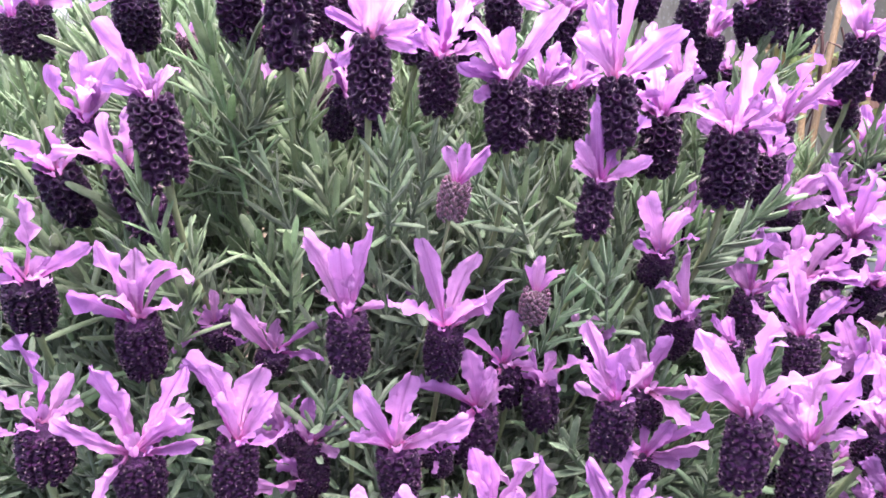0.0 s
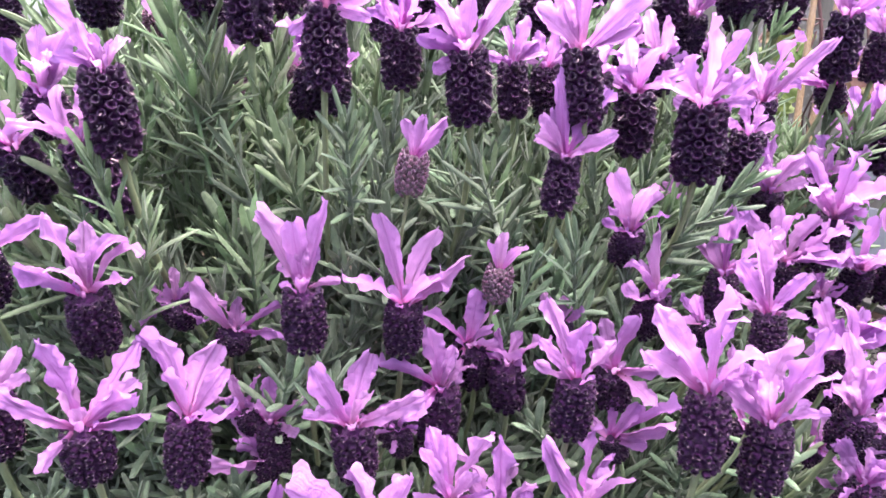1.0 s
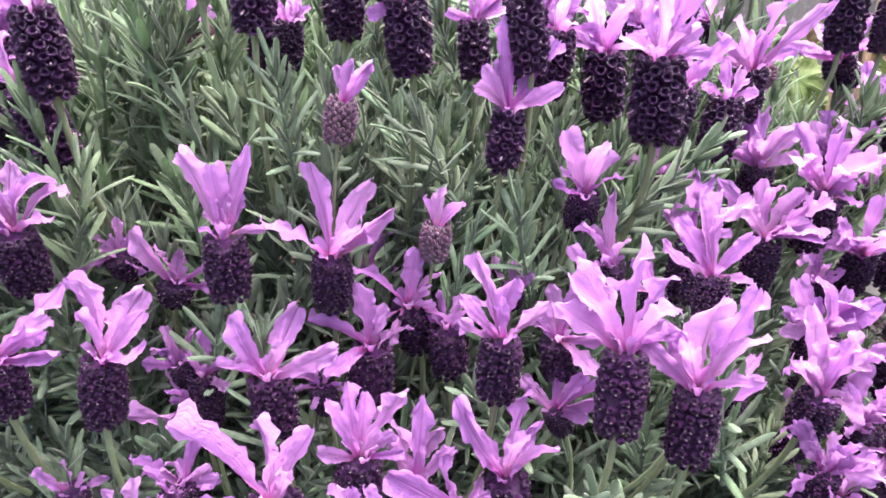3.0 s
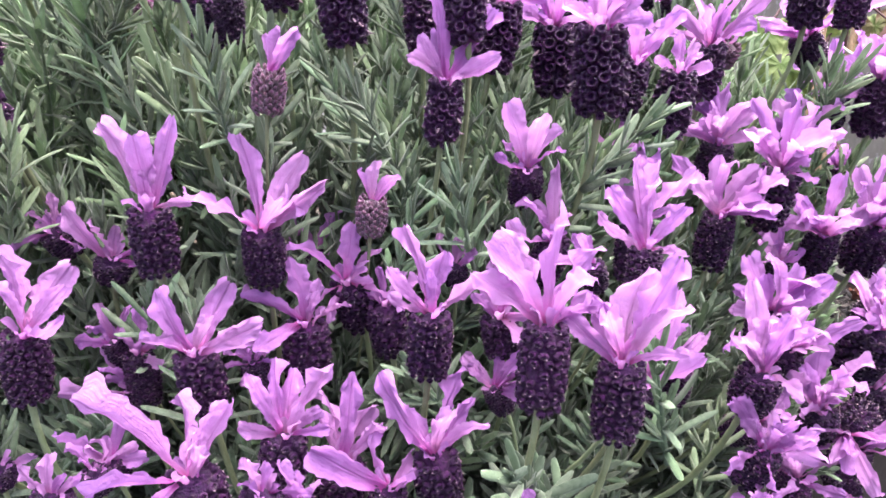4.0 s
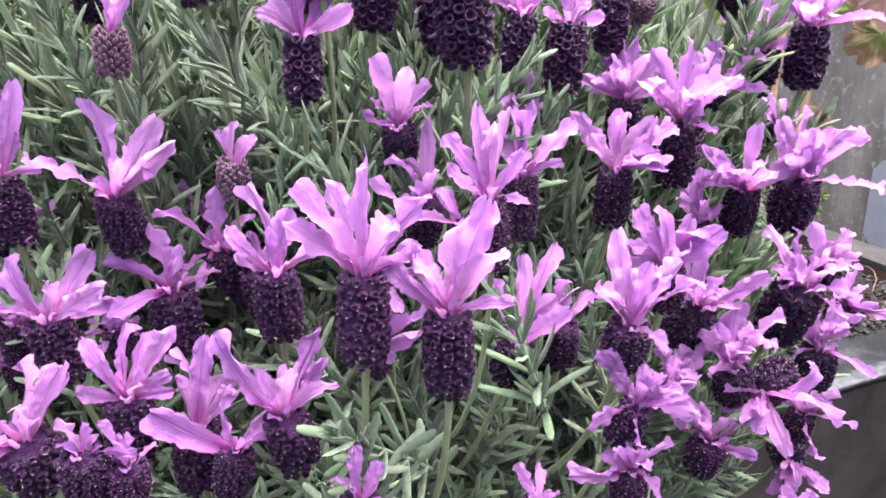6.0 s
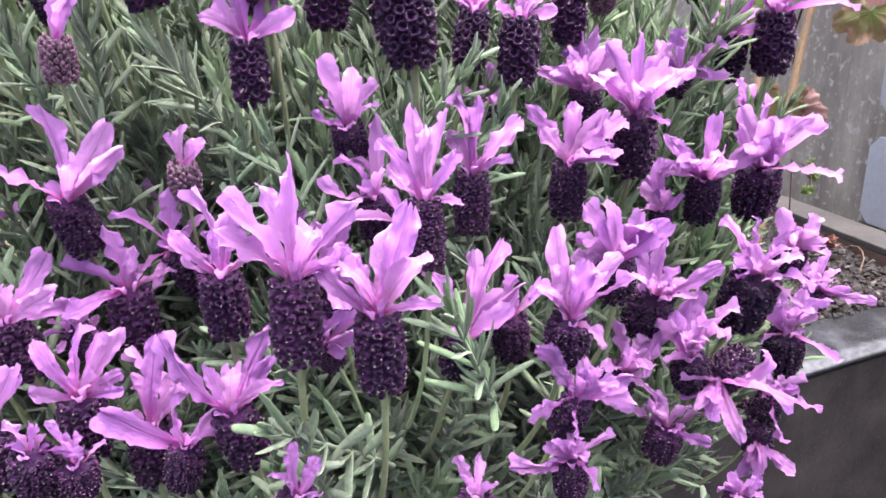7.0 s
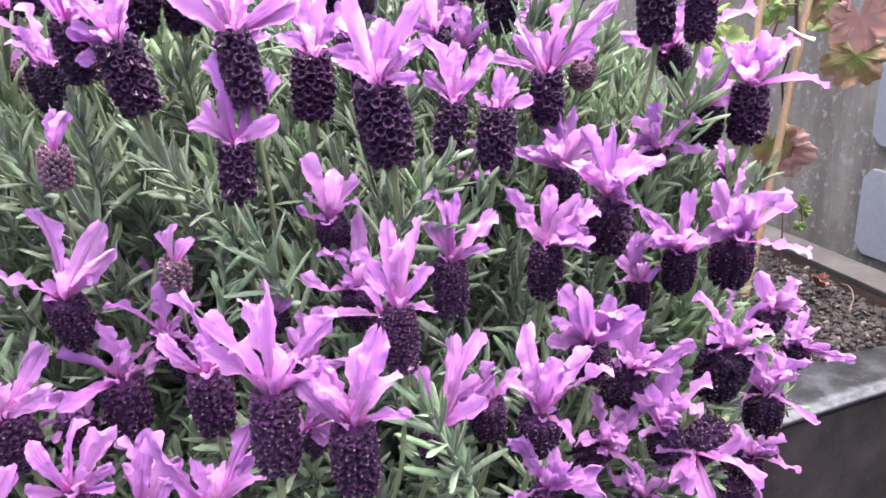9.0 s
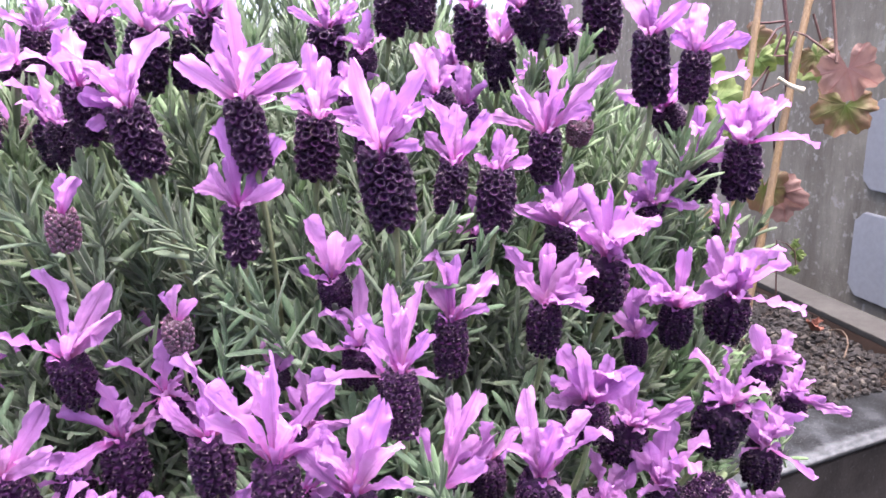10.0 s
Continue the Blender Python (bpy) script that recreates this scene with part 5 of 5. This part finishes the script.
for k in range(500):
    az, up = rng.uniform(radians(-70), radians(120)), rng.uniform(0.1, 0.98)
    grow = rng.choice((1.0, 0.92, 0.80))
    n = Vector((math.sqrt(1 - up * up) * math.sin(az), -math.sqrt(1 - up * up) * math.cos(az), up))
    tip = Vector((0.215, 0.435, 0.50)) + grow * Vector((0.068 * n.x, 0.062 * n.y, 0.165 * n.z))
    if any((tip - o).length < 0.012 for o in shoulder) or near_spike(tip, 0.005):
        continue
    shoulder.append(tip)
    way = (n * 0.4 + Vector((rng.gauss(0, 0.25), rng.gauss(0, 0.25), 0.9))).normalized()
    rest.append((tip - way * 0.055, way, 0.055, False))
inner = []
for k in range(1800):
    az, el = rng.uniform(radians(-65), radians(92)), math.asin(rng.uniform(0.02, 0.95))
    tip, n = bush_point(az, el, rng.uniform(0.70, 0.84))
    if any((tip - o).length < 0.0135 for o in inner[-500:]):
        continue
    inner.append(tip)
    way = (n * 0.9 + Vector((rng.gauss(0, 0.4), rng.gauss(0, 0.4), 0.3 + rng.gauss(0, 0.3)))).normalized()
    foot = tip - way * 0.055
    foot.z = max(foot.z, SOIL_Z - 0.008)
    rest.append((foot, way, 0.055, True))
for foot, neck, wide in SPIKE_AXES:
    for k in range(2 if wide > 0.0110 else 0):
        if rng.random() < (0.70 if foot.z > 0.57 else 0.40 if foot.x > 0.065 else 0.18):
            down = rng.uniform(0.009, 0.024)
            tip = foot + Vector((rng.uniform(-0.011, 0.011), rng.uniform(-0.006, 0.004) + (0.0 if foot.z > 0.57 else 0.020), -down))
            if near_spike(tip, 0.003):
                continue
            way = Vector((rng.gauss(0, 0.3), -0.35 + rng.gauss(0, 0.2), 0.85)).normalized()
            tall = rng.uniform(0.040, 0.055)
            (front if len(front) < 300 else rest).append((tip - way * tall, way, tall, False))
front.sort(key=lambda f: f[0].y - 0.2 * f[0].z)
for k, (foot, way, tall, deep) in enumerate(front):
    fresh_one = rng.random() < fresh(foot + way * tall)
    q = Vector((0, 0, 1)).rotation_difference(way).to_matrix().to_4x4()
    place = Matrix.Translation(foot) @ q @ Matrix.Rotation(rng.uniform(0, 6.28), 4, "Z") @ Matrix.Scale(tall / 0.0535, 4)
    if k % 3 == 0 and k < 120:
        stem, leaves = rng.choice(SPLIT_SHOOTS[(LEAF_YOUNG if fresh_one else LEAF).name])
        ob = part("leafy_shoot", stem, bush)
        for me in leaves:
            part("leaf", me, ob)
    else:
        ob = part("leafy_shoot", rng.choice(YOUNG_SHOOTS if fresh_one else SHOOTS), bush)
    ob.matrix_local = place
# a few tall fresh shoots that stand above the crown
for tall_rng, (foot, top) in enumerate((((-0.047, 0.285, 0.632), (-0.055, 0.283, 0.703)), ((-0.042, 0.288, 0.625), (-0.046, 0.292, 0.690)),
                                        ((-0.062, 0.30, 0.625), (-0.066, 0.30, 0.700)), ((-0.030, 0.295, 0.622), (-0.022, 0.292, 0.678)))):
    foot, top = Vector(foot), Vector(top)
    bt = Build()
    shoot(bt, foot, top - foot, random.Random(70 + tall_rng), (top - foot).length, 0.021, True)
    part("leafy_shoot", bt.mesh("leafy_shoot", LEAF_YOUNG), bush, "tall fresh light green shoot")
b, by = Build(), Build()
for foot, way, tall, deep in rest:
    shoot(by if rng.random() < fresh(foot + way * tall) else b, foot, way, rng, tall, sparse=deep)
tagged(part("foliage", b.mesh("foliage", LEAF), bush, "dense mass of narrow grey-green leaves"), kind="stuff")
tagged(part("young_foliage", by.mesh("young_foliage", LEAF_YOUNG), bush, "fresh lighter green shoots"), kind="stuff")
# bare woody stems inside
for k in range(40):
    b = Build()
    az, el = rng.uniform(-3.14, 3.14), rng.uniform(0.25, 1.2)
    tip, n = bush_point(az, el, 0.80)
    foot = Vector((BUSH[0].x, BUSH[0].y, SOIL_Z)) + Vector((math.sin(az), -math.cos(az), 0)) * rng.uniform(0.03, 0.2)
    mid = foot.lerp(tip, 0.5) + Vector((rng.uniform(-0.02, 0.02), rng.uniform(-0.02, 0.02), 0.02))
    b.tube([foot - Vector((0, 0, 0.01)), foot.lerp(mid, 0.6), mid, mid.lerp(tip, 0.6), tip], [0.004, 0.0035, 0.003, 0.0022, 0.0014], 5)
    part("woody_stem", b.mesh("woody_stem", WOOD), bush, "bare brown woody stem")

# gravel and crumbs on the open soil
bm = bmesh.new()
bmesh.ops.create_icosphere(bm, subdivisions=1, radius=1.0)
bm.verts.index_update()
ICO = [q.co.copy() for q in bm.verts]
ICO_FACES = [tuple(q.index for q in face.verts) for face in bm.faces]
bm.free()
b = Build()
rng = random.Random(21)
for k in range(20000):
    s, t = rng.uniform(0.008, 0.24), rng.uniform(0.044, 0.42)
    x, y, _ = on_plan(s, t, 0)
    if ((x - BUSH[0].x) / BUSH[1].x) ** 2 + ((y - BUSH[0].y) / BUSH[1].y) ** 2 < 0.85:
        continue
    if t < 0.054 and rng.random() < 0.6:
        continue
    r = 0.0006 + 0.0034 * rng.random() ** 4.0
    z = max(soil_height(x, y) - 0.008 + 0.008 * min(1.0, t / 0.2), RIM_Z if t < 0.05 else 0) + r * 0.3
    sq = Vector((rng.uniform(0.6, 1.4), rng.uniform(0.6, 1.4), rng.uniform(0.5, 1.0))) * r
    rot = Euler((rng.uniform(-0.9, 0.9), rng.uniform(-0.9, 0.9), rng.uniform(0, 6))).to_matrix()
    base = len(b.v)
    b.v.extend(tuple(rot @ Vector((c.x * sq.x * rng.uniform(0.4, 1.4), c.y * sq.y * rng.uniform(0.5, 1.35), c.z * sq.z * rng.uniform(0.4, 1.4))) + Vector((x, y, z))) for c in ICO)
    for face in ICO_FACES:
        b.f.append(tuple(base + q for q in face))
        b.uv.append(((0, 0), (1, 0), (0, 1)))
        b.slot.append(0)
thing("gravel", "loose grey and brown gravel scattered on the soil", "gravel", kind="stuff", mesh=b.mesh("gravel", GRAVEL, smooth=False))
